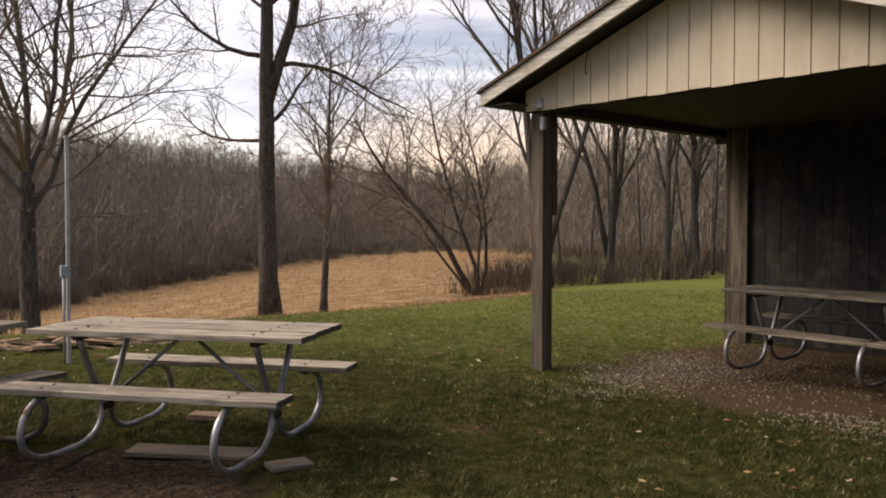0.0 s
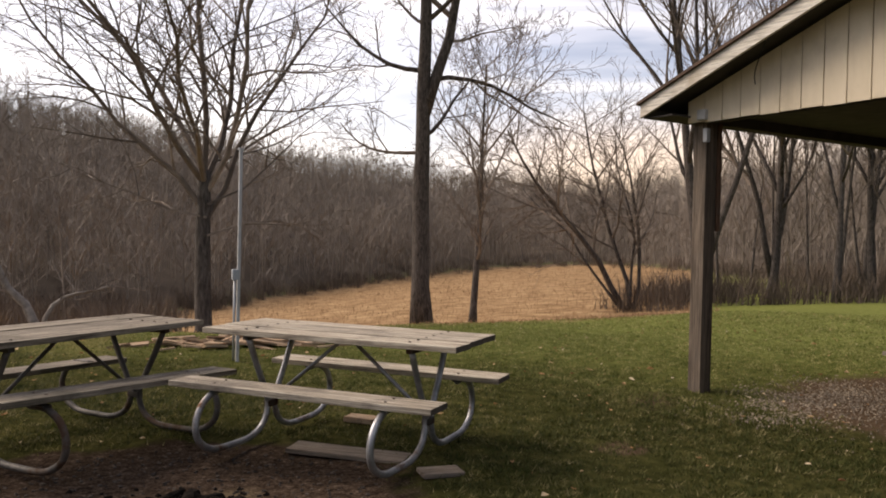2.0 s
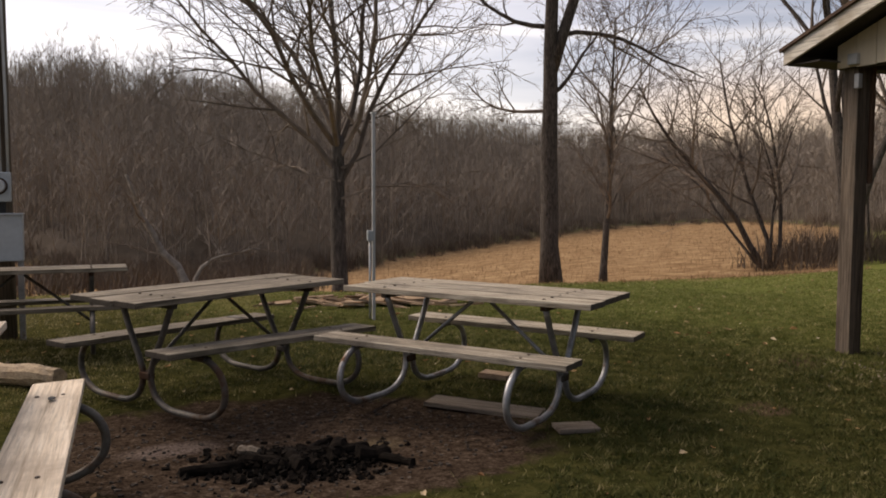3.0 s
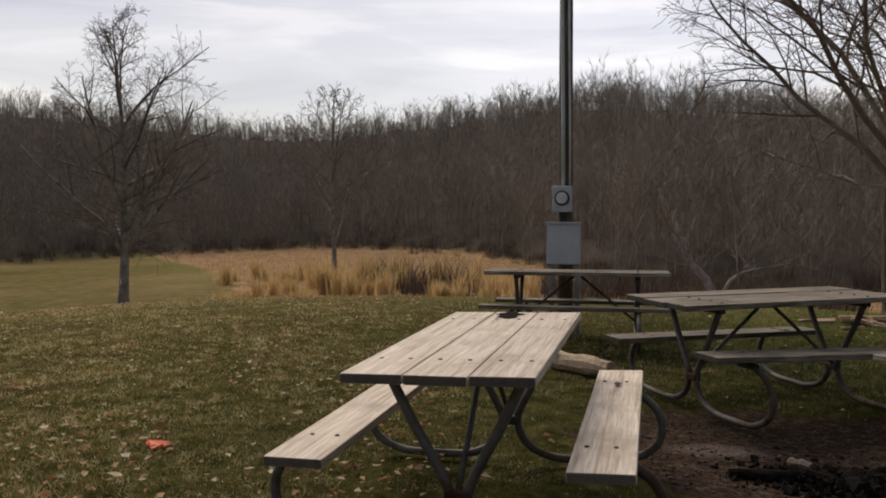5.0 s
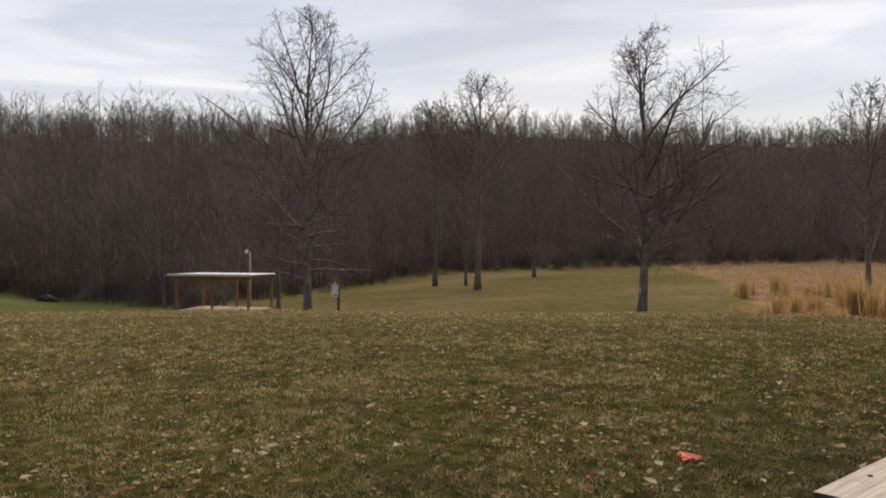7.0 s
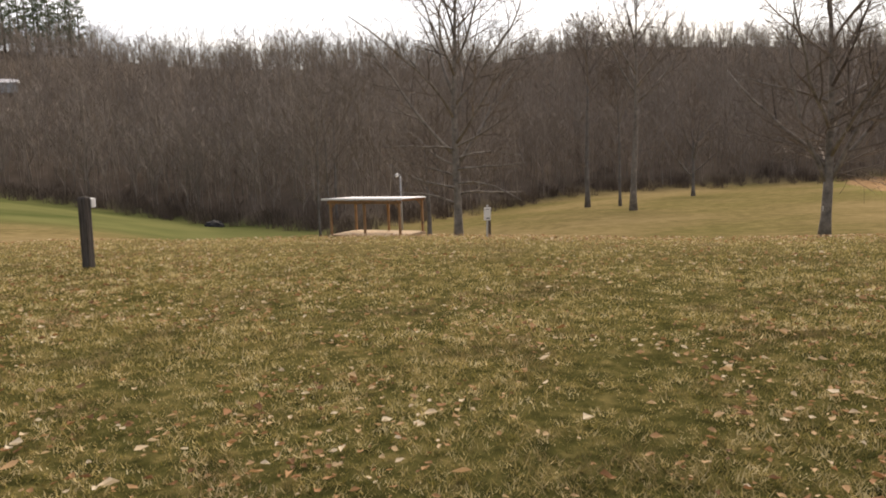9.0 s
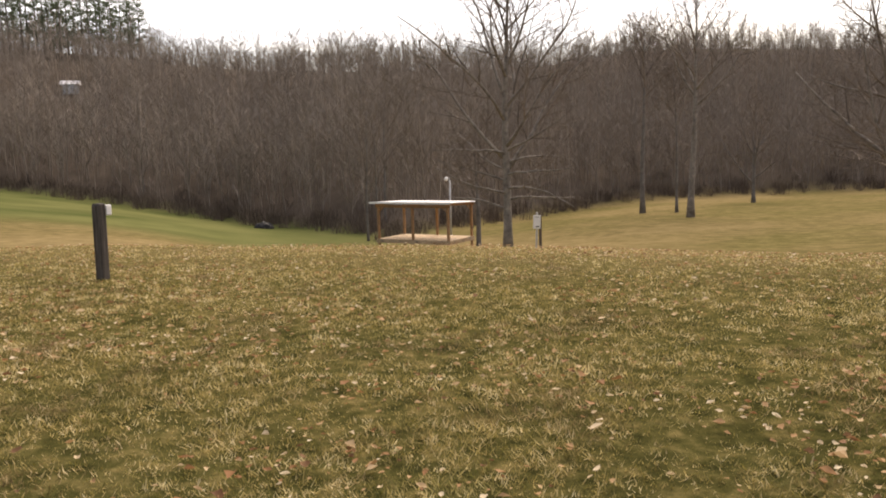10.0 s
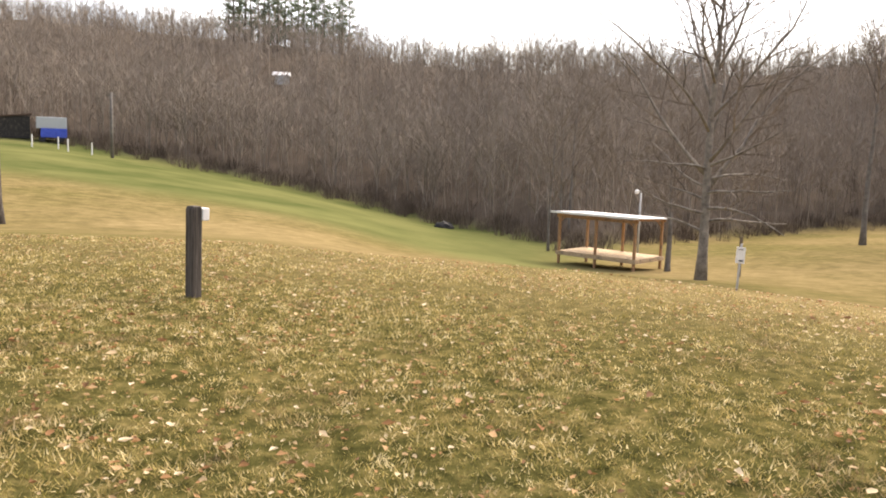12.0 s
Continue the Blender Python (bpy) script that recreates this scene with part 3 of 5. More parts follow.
base = gm.mix(patch((0.92, 4.55, 0.52, 0.42, 0), 1.0, 0.4), base, gm.ramp(grit, (0.40, (0.006, 0.006, 0.006)), (0.62, (0.040, 0.037, 0.034))))
base = gm.mix(patch((0.28, 4.98, 0.34, 0.16, 10), 1.0, 0.6), base, gm.ramp(n3, (0.35, (0.05, 0.036, 0.030)), (0.65, (0.20, 0.155, 0.13))))
dirt = gm.ramp(n3, (0.3, (0.042, 0.028, 0.017)), (0.55, (0.092, 0.062, 0.039)), (0.72, (0.18, 0.135, 0.095)))
base = gm.mix(patch(GRAVEL, 1.05, 0.2, 0.25), base, dirt)
base = gm.mix(patch((4.04, 4.38, 0.28, 0.2, 30), 1.0, 0.4), base, dirt)
base = gm.mix(patch((5.6, 5.6, 0.55, 0.25, 40), 1.0, 0.6), base, dirt)
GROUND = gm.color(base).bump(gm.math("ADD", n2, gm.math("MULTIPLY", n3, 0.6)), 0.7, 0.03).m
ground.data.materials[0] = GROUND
tagged(ground, "sloping winter lawn with worn dirt patches, fields beyond", "ground", kind="structure")


# ---- picnic tables ----
def picnic_table(name, at, turn, top, frame_mat, label, seed, tilt=0.0, seats=((0, 0), (0, 0))):
    """tilt leans the table about its length; seats: how far each seat's two ends sit off level."""
    t = thing(name, at, label, "picnic table", "picnic tables by the fire pit", (tilt, 0, turn))
    r = random.Random(seed)
    tops, benches = [], {}
    for i in range(3):
        y = (i - 1) * 0.242
        tops.append(part("tabletop_plank", bar((1.83 + r.uniform(-0.015, 0.015), 0.236, 0.038), (r.uniform(-0.006, 0.006), y, 0.741 + r.uniform(-0.003, 0.003)),
                                   (r.uniform(-0.6, 0.6), 0, 0), 0.006), top, t))
    for s, (da, db) in zip((-1, 1), seats):
        benches[s] = part("seat_plank", bar((1.83, 0.238, 0.038), (r.uniform(-0.01, 0.01), s * (0.575 if tilt == -1.4 and s < 0 else 0.56), 0.431 + (da + db) / 2), (r.uniform(-1, 1), math.degrees((da - db) / 1.83), 0), 0.006), top, t)
    for e in (-0.6, 0.6):
        part("top_bearer", bar((0.045, 0.62, 0.035), (e, 0, 0.704), (0, 0, 0), 0.004), BOLT, t, "dark steel angle bearer")
        for s in (-1, 1):
            tb = Tubes()
            line = curve_points([(e, s * 0.27, 0.69), (e, s * 0.18, 0.51), (e, s * 0.07, 0.31), (e, s * 0.04, 0.21), (e, s * 0.09, 0.095), (e, s * 0.22, 0.030),
                                 (e, s * 0.42, 0.022), (e, s * 0.62, 0.035), (e, s * 0.755, 0.11), (e, s * 0.79, 0.22), (e, s * 0.74, 0.33), (e, s * 0.62, 0.395), (e, s * 0.48, 0.398)], 5)
            tb.add(line, [0.021] * len(line), 10)
            leg = tb.make("leg", frame_mat, t, "bent steel pipe leg and seat loop")
            part("seat_bracket", bar((0.06, 0.16, 0.02), (e, s * 0.55, 0.405), (0, 0, 0), 0.003), BOLT, leg)
        tb = Tubes()
        tb.add([Vector((e, 0, 0.24)), Vector((e * 0.06, 0, 0.70))], [0.013, 0.013], 8)
        brace = tb.make("brace", frame_mat, t, "diagonal steel brace")
        part("clamp", bar((0.05, 0.11, 0.05), (e, 0, 0.22), (0, 0, 0), 0.01), BOLT, brace)
    bolt = None
    spots = [((e, y + d, 0.7615), tops[k]) for e in (-0.6, 0.6) for k, y in enumerate((-0.242, 0, 0.242)) for d in (-0.06, 0.06)]
    for e in (-0.6, 0.6):
        for s, (da, db) in zip((-1, 1), seats):
            lift = (da + db) / 2 + e * (db - da) / 1.83
            spots += [((e, s * 0.56 + d, 0.4515 + lift), benches[s]) for d in (-0.055, 0.055)]
    for p, plank in spots:
        if bolt is None:
            b = bmesh.new()
            bmesh.ops.create_cone(b, cap_ends=True, segments=8, radius1=0.011, radius2=0.008, depth=0.006)
            ob = part("bolt", b, BOLT, plank)
            bolt = ob.data
        else:
            ob = new("bolt", bolt)
            ob.parent = plank
        ob.location = p
    return t


picnic_table("picnic_table", (-0.835, 3.81, 0.004), 88.6, TOP_WOOD, RUSTY, "bleached wooden picnic table on a rusty bent-pipe frame", 1, -1.4, ((-0.01, -0.01), (-0.012, -0.012)))
picnic_table("picnic_table", (2.349, 5.245, 0.0), -54.5, OLD_WOOD, GALV, "grey weathered picnic table on a galvanised pipe frame", 2)
picnic_table("picnic_table", (0.732, 6.21, -0.018), 31.3, MOSSY_WOOD, RUSTY, "grey weathered picnic table on a rusted pipe frame", 3, 0.0, ((0.035, -0.03), (-0.02, -0.045)))
picnic_table("picnic_table", (-0.737, 8.54, -0.045), 0.8, MOSSY_WOOD, RUSTY, "dark weathered picnic table in front of the meter post", 4, -2.0, ((-0.01, -0.01), (-0.03, -0.03)))
picnic_table("picnic_table", (7.90, 3.51, 0.03), -91.5, MOSSY_WOOD, GALV, "grey picnic table in the shade under the open shelter roof", 5, 0.0, ((-0.02, -0.045), (0, 0)))

knot = mesh_ob("knot_hole", *[[(0.03 * math.cos(a) * (1 + 0.2 * math.sin(3 * a)), 0.017 * math.sin(a), z) for z in (0, 0.003) for a in [k * math.pi / 6 for k in range(12)]],
                              [tuple(range(12, 24))] + [(k, (k + 1) % 12, 12 + (k + 1) % 12, 12 + k) for k in range(12)]], BLACK)
knot.parent = bpy.data.objects["picnic_table"]
knot.location = (0.50, -0.575, 0.4505)
stain = mesh_ob("dark_stain", [(0.13 * math.cos(a) * (1 + 0.3 * math.sin(2 * a + 1)), 0.07 * math.sin(a) * (1 + 0.3 * math.cos(5 * a)), 0.0) for a in [k * math.pi / 12 for k in range(24)]],
                [tuple(range(24))], CHAR)
stain.parent = bpy.data.objects["picnic_table"]
stain.location = (0.78, 0.02, 0.7625)


# ---- open picnic shelter with a cream gable ----
SHED_X0, SHED_X1, SHED_Y0, SHED_Y1, BEAM_Z, EAVE = 6.25, 9.95, 1.95, 5.86, 2.56, 0.31
MID_Y, PITCH = (SHED_Y0 + SHED_Y1) / 2, 0.365
barn = thing("picnic_shelter", (SHED_X0, MID_Y, g(SHED_X0, MID_Y)), "open timber picnic shelter with a cream boarded gable and brown shingles", "shelter")
barn_z = barn.location.z


def under(ob, parent):
    """Parents ob without moving it."""
    ob.parent = parent
    ob.matrix_parent_inverse = Matrix.Translation(parent.location).inverted()
    return ob


def rooftop(y):
    return BEAM_Z + 0.20 + PITCH * (SHED_Y1 + EAVE - MID_Y - abs(y - MID_Y))


n_pan = 19
pw = (SHED_Y1 - SHED_Y0) / n_pan
for i in range(n_pan):
    ya, yb = SHED_Y0 + i * pw + 0.005, SHED_Y0 + (i + 1) * pw - 0.005
    mids = [ya, yb] if not ya < MID_Y < yb else [ya, MID_Y, yb]
    prof = [(ya, BEAM_Z - 0.004 * (i % 3)), (yb, BEAM_Z - 0.004 * (i % 3))] + [(y, rooftop(y) - 0.11) for y in reversed(mids)]
    k = len(prof)
    vs = [(SHED_X0 - d, y, z) for d in (0.0, 0.018) for y, z in prof]
    fs = [tuple(range(k)), tuple(reversed(range(k, 2 * k)))] + [(a, k + a, k + (a + 1) % k, (a + 1) % k) for a in range(k)]
    under(mesh_ob("siding_board", vs, fs, SIDING), barn)
vs = [(SHED_X0 + d, y, z) for d in (0.012, 0.05) for y, z in ((SHED_Y0, BEAM_Z + 0.01), (SHED_Y1, BEAM_Z + 0.01), (SHED_Y1, rooftop(SHED_Y1) - 0.12), (MID_Y, rooftop(MID_Y) - 0.12), (SHED_Y0, rooftop(SHED_Y0) - 0.12))]
under(mesh_ob("gable_backing", vs, [(4, 3, 2, 1, 0), (5, 6, 7, 8, 9)] + [(a, (a + 1) % 5, 5 + (a + 1) % 5, 5 + a) for a in range(5)], SOFFIT), barn)
# roof planes, with the shingle edge and pale rake boards
RX0, RX1 = 5.90, 10.35
for s in (1, -1):
    yo, zo = MID_Y + s * (SHED_Y1 + EAVE - MID_Y), BEAM_Z + 0.20
    zt = rooftop(MID_Y)
    for nm, up, thick, x0, x1, over, mat in (("roof_deck", -0.02, 0.05, RX0 + 0.03, RX1, 0.0, SOFFIT), ("shingles", 0.02, 0.03, RX0 - 0.03, RX1 + 0.02, 0.03, ROOF)):
        ye, ze = yo + s * over, zo - PITCH * over
        vs = [(x, y, z + up - d) for x in (x0, x1) for d in (0, thick) for y, z in ((MID_Y, zt), (ye, ze))]
        under(mesh_ob(nm, vs, [(0, 1, 3, 2), (4, 6, 7, 5), (0, 4, 5, 1), (2, 3, 7, 6), (1, 5, 7, 3), (0, 2, 6, 4)], mat), barn)
    vs = [(x, y, z + dz) for x in (RX0, RX0 + 0.03) for dz in (0.0, -0.13) for y, z in ((MID_Y, zt - 0.015), (yo, zo - 0.015))]
    under(mesh_ob("rake_board", vs, [(0, 2, 3, 1), (4, 5, 7, 6), (0, 1, 5, 4), (2, 6, 7, 3), (1, 3, 7, 5), (0, 4, 6, 2)], FASCIA, None, "peeling cream rake board"), barn)
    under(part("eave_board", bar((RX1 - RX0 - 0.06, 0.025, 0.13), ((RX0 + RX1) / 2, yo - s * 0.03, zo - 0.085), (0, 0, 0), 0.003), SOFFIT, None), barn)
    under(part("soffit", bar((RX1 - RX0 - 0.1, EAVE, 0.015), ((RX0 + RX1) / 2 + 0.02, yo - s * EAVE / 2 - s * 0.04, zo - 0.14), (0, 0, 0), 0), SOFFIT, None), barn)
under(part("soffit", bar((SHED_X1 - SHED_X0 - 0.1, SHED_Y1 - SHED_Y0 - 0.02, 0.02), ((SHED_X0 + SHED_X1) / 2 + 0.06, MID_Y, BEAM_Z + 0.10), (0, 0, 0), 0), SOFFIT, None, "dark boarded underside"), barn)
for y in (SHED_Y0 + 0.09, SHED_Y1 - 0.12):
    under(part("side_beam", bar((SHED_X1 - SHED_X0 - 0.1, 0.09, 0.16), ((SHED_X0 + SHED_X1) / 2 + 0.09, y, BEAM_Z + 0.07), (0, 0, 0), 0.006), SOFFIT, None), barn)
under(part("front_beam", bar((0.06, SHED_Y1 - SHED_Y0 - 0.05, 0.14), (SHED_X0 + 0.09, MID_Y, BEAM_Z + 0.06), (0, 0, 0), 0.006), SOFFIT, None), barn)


def post(x, y, w, d, top, label):
    z0 = g(x, y) - 0.05
    b = bar((w, d, top - z0), (x, y, (top + z0) / 2), (0, 0, 0), 0.012, None, 0.002, int(x * 10 + y * 10))
    return under(part("post", b, KNOT_WOOD if w < d else POST_WOOD, None, label), barn)


post(6.385, 5.765, 0.155, 0.155, BEAM_Z, "square weathered timber post")
post(6.25, 1.95, 0.14, 0.25, BEAM_Z + 0.05, "broad weathered timber post with knots")
post(9.85, 5.47, 0.14, 0.30, BEAM_Z + 0.085, "timber post at the back wall")
post(9.85, 1.95, 0.14, 0.20, BEAM_Z + 0.085, "timber post at the back wall")
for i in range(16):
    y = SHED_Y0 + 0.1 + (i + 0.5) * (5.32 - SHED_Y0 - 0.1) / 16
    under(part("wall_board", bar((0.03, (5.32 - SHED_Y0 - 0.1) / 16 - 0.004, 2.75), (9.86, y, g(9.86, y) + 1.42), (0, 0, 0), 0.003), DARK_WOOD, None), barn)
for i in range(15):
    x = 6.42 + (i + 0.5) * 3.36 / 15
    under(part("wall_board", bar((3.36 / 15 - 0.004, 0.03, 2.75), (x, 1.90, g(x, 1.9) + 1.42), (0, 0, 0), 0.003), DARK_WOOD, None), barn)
under(part("back_beam", bar((0.06, SHED_Y1 - SHED_Y0, 0.20), (9.955, MID_Y, BEAM_Z + 0.02), (0, 0, 0), 0.004), SOFFIT, None), barn)
under(part("board_stub", bar((0.04, 0.07, 1.05), (6.50, 5.71, BEAM_Z - 0.52), (0, 0, 0), 0.006, None, 0.004, 8), RED_BOARD, None, "dark reddish broken board hanging behind the post"), barn)
# electrics on the posts
b = bar((0.05, 0.10, 0.10), (6.21, 5.66, BEAM_Z + 0.06), (0, 0, 0), 0.01)
under(part("junction_box", b, CONDUIT, None, "grey weatherproof electrical box"), barn)
under(part("outlet", bar((0.05, 0.05, 0.13), (6.27, 5.655, BEAM_Z - 0.13), (0, 0, 0), 0.008), CONDUIT, None), barn)
under(part("junction_box", bar((0.05, 0.07, 0.13), (6.16, 2.11, BEAM_Z - 0.19), (0, 0, 0), 0.008), WHITE, None, "white outlet box"), barn)
tb = Tubes()
line = curve_points([(6.165, 2.10, BEAM_Z - 0.05), (6.165, 2.10, BEAM_Z - 0.3), (6.165, 2.075, BEAM_Z - 0.46), (6.165, 2.085, BEAM_Z - 0.7), (6.165, 2.085, 1.2), (6.165, 2.085, g(6.2, 2.08))], 4)
tb.add(line, [0.013] * len(line), 8)
under(tb.make("conduit", WHITE, None, "white plastic conduit"), barn)
tb = Tubes()
line = curve_points([(5.93, 4.75, 3.14), (5.99, 4.86, 3.02), (6.08, 4.98, 2.90), (6.18, 5.05, 2.82)], 4)
tb.add(line, [0.005] * len(line), 5)
under(tb.make("wire", BLACK, None, "loose hanging wire"), barn)

# ---- meter post and conduit pole ----
mx, my = -0.94, 9.42
mz = g(mx, my)
mp = thing("meter_post", (mx, my, mz), "tall grey service pole with an electric meter and breaker panel", "utility pole")
tb = Tubes()
tb.add([Vector((0.01, 0.06, -0.1)), Vector((0.0, 0.06, 3.0)), Vector((0.0, 0.06, 6.5))], [0.085, 0.078, 0.068], 14)
tb.make("pole", POST_WOOD, mp, "grey weathered wooden pole")
for x, rr in ((-0.03, 0.022), (0.045, 0.014)):
    tb = Tubes()
    tb.add([Vector((x + 0.015 * math.sin(h), -0.035, h)) for h in (1.6, 2.4, 3.4, 4.6, 6.4)], [rr] * 5, 8)
    tb.make("conduit", CONDUIT, mp)
meter_box = part("meter_box", bar((0.215, 0.10, 0.29), (-0.02, -0.09, 1.53), (0, 0, 0), 0.012), PANEL, mp, "grey square meter socket")
for rad_, dep, yy, mt, nm in ((0.086, 0.03, -0.152, BOLT, "meter_ring"), (0.070, 0.09, -0.185, GLASS_DARK, "meter_glass")):
    b = bmesh.new()
    bmesh.ops.create_cone(b, cap_ends=True, segments=24, radius1=rad_, radius2=rad_ * 0.86, depth=dep, matrix=pose(-0.02, yy, 1.54, 90))
    part(nm, b, mt, meter_box)
panel = part("breaker_panel", bar((0.37, 0.14, 0.46), (0.0, -0.10, 1.03), (0, 0, 0), 0.012), PANEL, mp, "large grey breaker panel door")
part("panel_lip", bar((0.39, 0.03, 0.02), (0.0, -0.175, 1.265), (0, 0, 0), 0.004), PANEL, panel)
for x in (-0.14, 0.15):
    part("support", bar((0.055, 0.055, 0.88), (x, -0.06, 0.38), (0, 0, 0), 0.004), GALV, mp, "galvanised channel support")
part("neck", bar((0.08, 0.06, 0.2), (-0.01, -0.05, 1.33), (0, 0, 0), 0.006), BLACK, mp)

cx, cy = 2.90, 9.42
cp = thing("conduit_pole", (cx, cy, g(cx, cy)), "slim pale pole with a side conduit standing by the plank heap", "pole")
part("pole", bar((0.036, 0.036, 2.48), (0.015, 0, 1.19), (0, 0, 0), 0.006), CONDUIT, cp)
tb = Tubes()
tb.add([Vector((-0.033, -0.01, 0.02)), Vector((-0.035, -0.01, 1.0))], [0.014, 0.014], 8)
tb.make("conduit", CONDUIT, cp)
part("switch_box", bar((0.075, 0.06, 0.12), (-0.035, -0.03, 1.0), (0, 0, 0), 0.008), PANEL, cp)
part("cap", bar((0.06, 0.06, 0.02), (0.015, 0, 2.43), (0, 0, 0), 0.003), CONDUIT, cp)


# ---- fire pit, boards, logs, scraps ----
def log(name, a, b_, r0, r1, mat, label, category, group="", seed=0, sides=12):
    rr = random.Random(seed)
    a, b_ = Vector(a), Vector(b_)
    ob = thing(name, a, label, category, group)
    pts = [a.lerp(b_, k / 6) - a + Vector((rr.uniform(-1, 1), rr.uniform(-1, 1), rr.uniform(-1, 1))) * r0 * 0.12 for k in range(7)]
    tb = Tubes()
    tb.add(pts, [(r0 + (r1 - r0) * k / 6) * rr.uniform(0.88, 1.1) for k in range(7)], sides)
    rj = random.Random(seed + 5)
    tb.v = [v + Vector((rj.uniform(-1, 1), rj.uniform(-1, 1), rj.uniform(-1, 1))) * r0 * 0.10 for v in tb.v]
    tb.make("wood", mat, ob, "", False)
    return ob


rp = random.Random(11)
for i in range(16):
    a = rp.uniform(0, math.tau)
    rr0 = rp.uniform(0.03, 0.36)
    x, y = 0.88 + rr0 * math.cos(a) * 1.15, 4.50 + rr0 * math.sin(a) * 0.75
    a2, ln, rw = rp.uniform(0, math.tau), rp.uniform(0.12, 0.40), rp.uniform(0.016, 0.055)
    z0 = g(x, y) + rw * 0.5 + rp.uniform(0.0, 0.03)
    log("charred_log", (x, y, z0), (x + ln * math.cos(a2), y + ln * math.sin(a2), g(x + ln * math.cos(a2), y + ln * math.sin(a2)) + rw * 0.7), rw, rw * 0.8, CHAR,
        "black charred log lying in the fire pit", "log", "charred logs in the fire pit", 20 + i, 9)
log("split_log", (0.64, 4.72, g(0.64, 4.72) + 0.05), (0.72, 4.60, g(0.72, 4.6) + 0.06), 0.026, 0.022, DULL_WOOD, "half-burnt orange split log end in the pit", "log", "", 44, 7)
log("fallen_log", (-0.84, 7.20, g(-0.8, 7.2) + 0.09), (-0.34, 6.80, g(-0.3, 6.8) + 0.085), 0.085, 0.078, DECK_WOOD, "short sawn log lying on the grass", "log", "", 45, 12)
bits_v, bits_f = [], []
for i in range(900):
    a, rr0 = rp.uniform(0, math.tau), math.sqrt(rp.random())
    x, y = PIT[0] + 1.45 * rr0 * math.cos(a), PIT[1] + 0.9 * rr0 * math.sin(a)
    s, h, w = rp.uniform(0.003, 0.013), rp.uniform(0.002, 0.007), rp.uniform(0.4, 1)
    m = pose(x, y, g(x, y) + h * 0.4, rp.uniform(-20, 20), rp.uniform(-20, 20), rp.uniform(0, 360))
    k = len(bits_v)
    bits_v += [m @ Vector((u * s, v * s * w, q * h)) for q in (-1, 1) for u, v in ((-1, -0.8), (1, -1), (0.8, 1), (-0.9, 0.9))]
    bits_f += [tuple(k + j for j in f_) for f_ in ((3, 2, 1, 0), (4, 5, 6, 7), (0, 1, 5, 4), (1, 2, 6, 5), (2, 3, 7, 6), (3, 0, 4, 7))]
# a low heap of charcoal
heap_v, heap_f = [], []
for i in range(800):
    u, v = rp.gauss(0, 0.24), rp.gauss(0, 0.19)
    x, y = 0.92 + u, 4.50 + v
    s, w = rp.uniform(0.006, 0.021), rp.uniform(0.35, 1)
    z = g(x, y) + 0.06 * math.exp(-(u / 0.36) ** 2 - (v / 0.24) ** 2) * rp.uniform(0.5, 1.1)
    m = pose(x, y, z, rp.uniform(-50, 50), rp.uniform(-50, 50), rp.uniform(0, 360))
    k = len(heap_v)
    heap_v += [m @ Vector((a * s * rp.uniform(0.7, 1.2), b_ * s * w * rp.uniform(0.7, 1.2), q * s * 0.6)) for q in (-1, 1) for a, b_ in ((-1, -0.8), (1, -1), (0.8, 1), (-0.9, 0.9))]
    heap_f += [tuple(k + j for j in f_) for f_ in ((3, 2, 1, 0), (4, 5, 6, 7), (0, 1, 5, 4), (1, 2, 6, 5), (2, 3, 7, 6), (3, 0, 4, 7))]
tagged(mesh_ob("charcoal_heap", heap_v, heap_f, CHAR), "low heap of black charcoal chunks in the fire pit", "charcoal", kind="stuff")
tagged(mesh_ob("pit_debris", bits_v, bits_f, ASH), "ash, cinders and wood chips scattered over the fire pit", "debris", kind="stuff")

for nm, size, at, rz, lab in (("loose_board", (0.80, 0.20, 0.028), (2.30, 5.10, 0.02), -46, "old board lying on the grass under a table"),
                              ("paving_slab", (0.26, 0.15, 0.025), (2.58, 4.40, 0.02), -10, "flat stone slab lying in the grass"),
                              ("loose_board", (0.24, 0.13, 0.04), (2.78, 5.90, 0.03), -50, "short reddish board end on the grass")):
    ob = thing(nm, (at[0], at[1], g(at[0], at[1]) + at[2]), lab, "board" if "board" in nm else "slab", "", (0, 0, rz))
    part("body", bar(size, (0, 0, 0), (2, 1, 0), 0.006, None, 0.003, 3), SCRAP_WOOD if size[0] < 0.25 else DULL_WOOD, ob)
rs = random.Random(7)
for i in range(46):
    u, v = rs.gauss(0, 0.75), rs.gauss(0, 0.36)
    x, y = 3.45 + u * 0.95 - v * 0.3, 11.0 - u * 0.35 + v
    lift = max(0.0, 0.14 - 0.10 * abs(u) - 0.12 * abs(v)) * rs.random()
    ob = thing("scrap_plank", (x, y, g(x, y) + 0.03 + lift), "pale split scrap plank thrown on a low heap", "plank", "heap of scrap planks", (rs.uniform(-16, 16), rs.uniform(-11, 11), rs.uniform(-60, 50)))
    part("body", bar((rs.uniform(0.25, 0.75), rs.uniform(0.05, 0.13), rs.uniform(0.015, 0.035)), (0, 0, 0), (0, 0, 0), 0.004, None, 0.005, i), SCRAP_WOOD, ob)
ob = thing("plastic_scrap", (-2.84, 4.245, g(-2.84, 4.245) + 0.012), "crumpled bright orange plastic scrap on the lawn", "litter")
vs = [(0.085 * math.cos(a) * (0.5 + 0.5 * abs(math.sin(a * 1.5 + 0.4))), 0.045 * math.sin(a) * (1 + 0.4 * math.sin(3 * a)), 0.012 * math.sin(5 * a) + h) for h in (0, 0.012) for a in [k * math.tau / 16 for k in range(16)]]
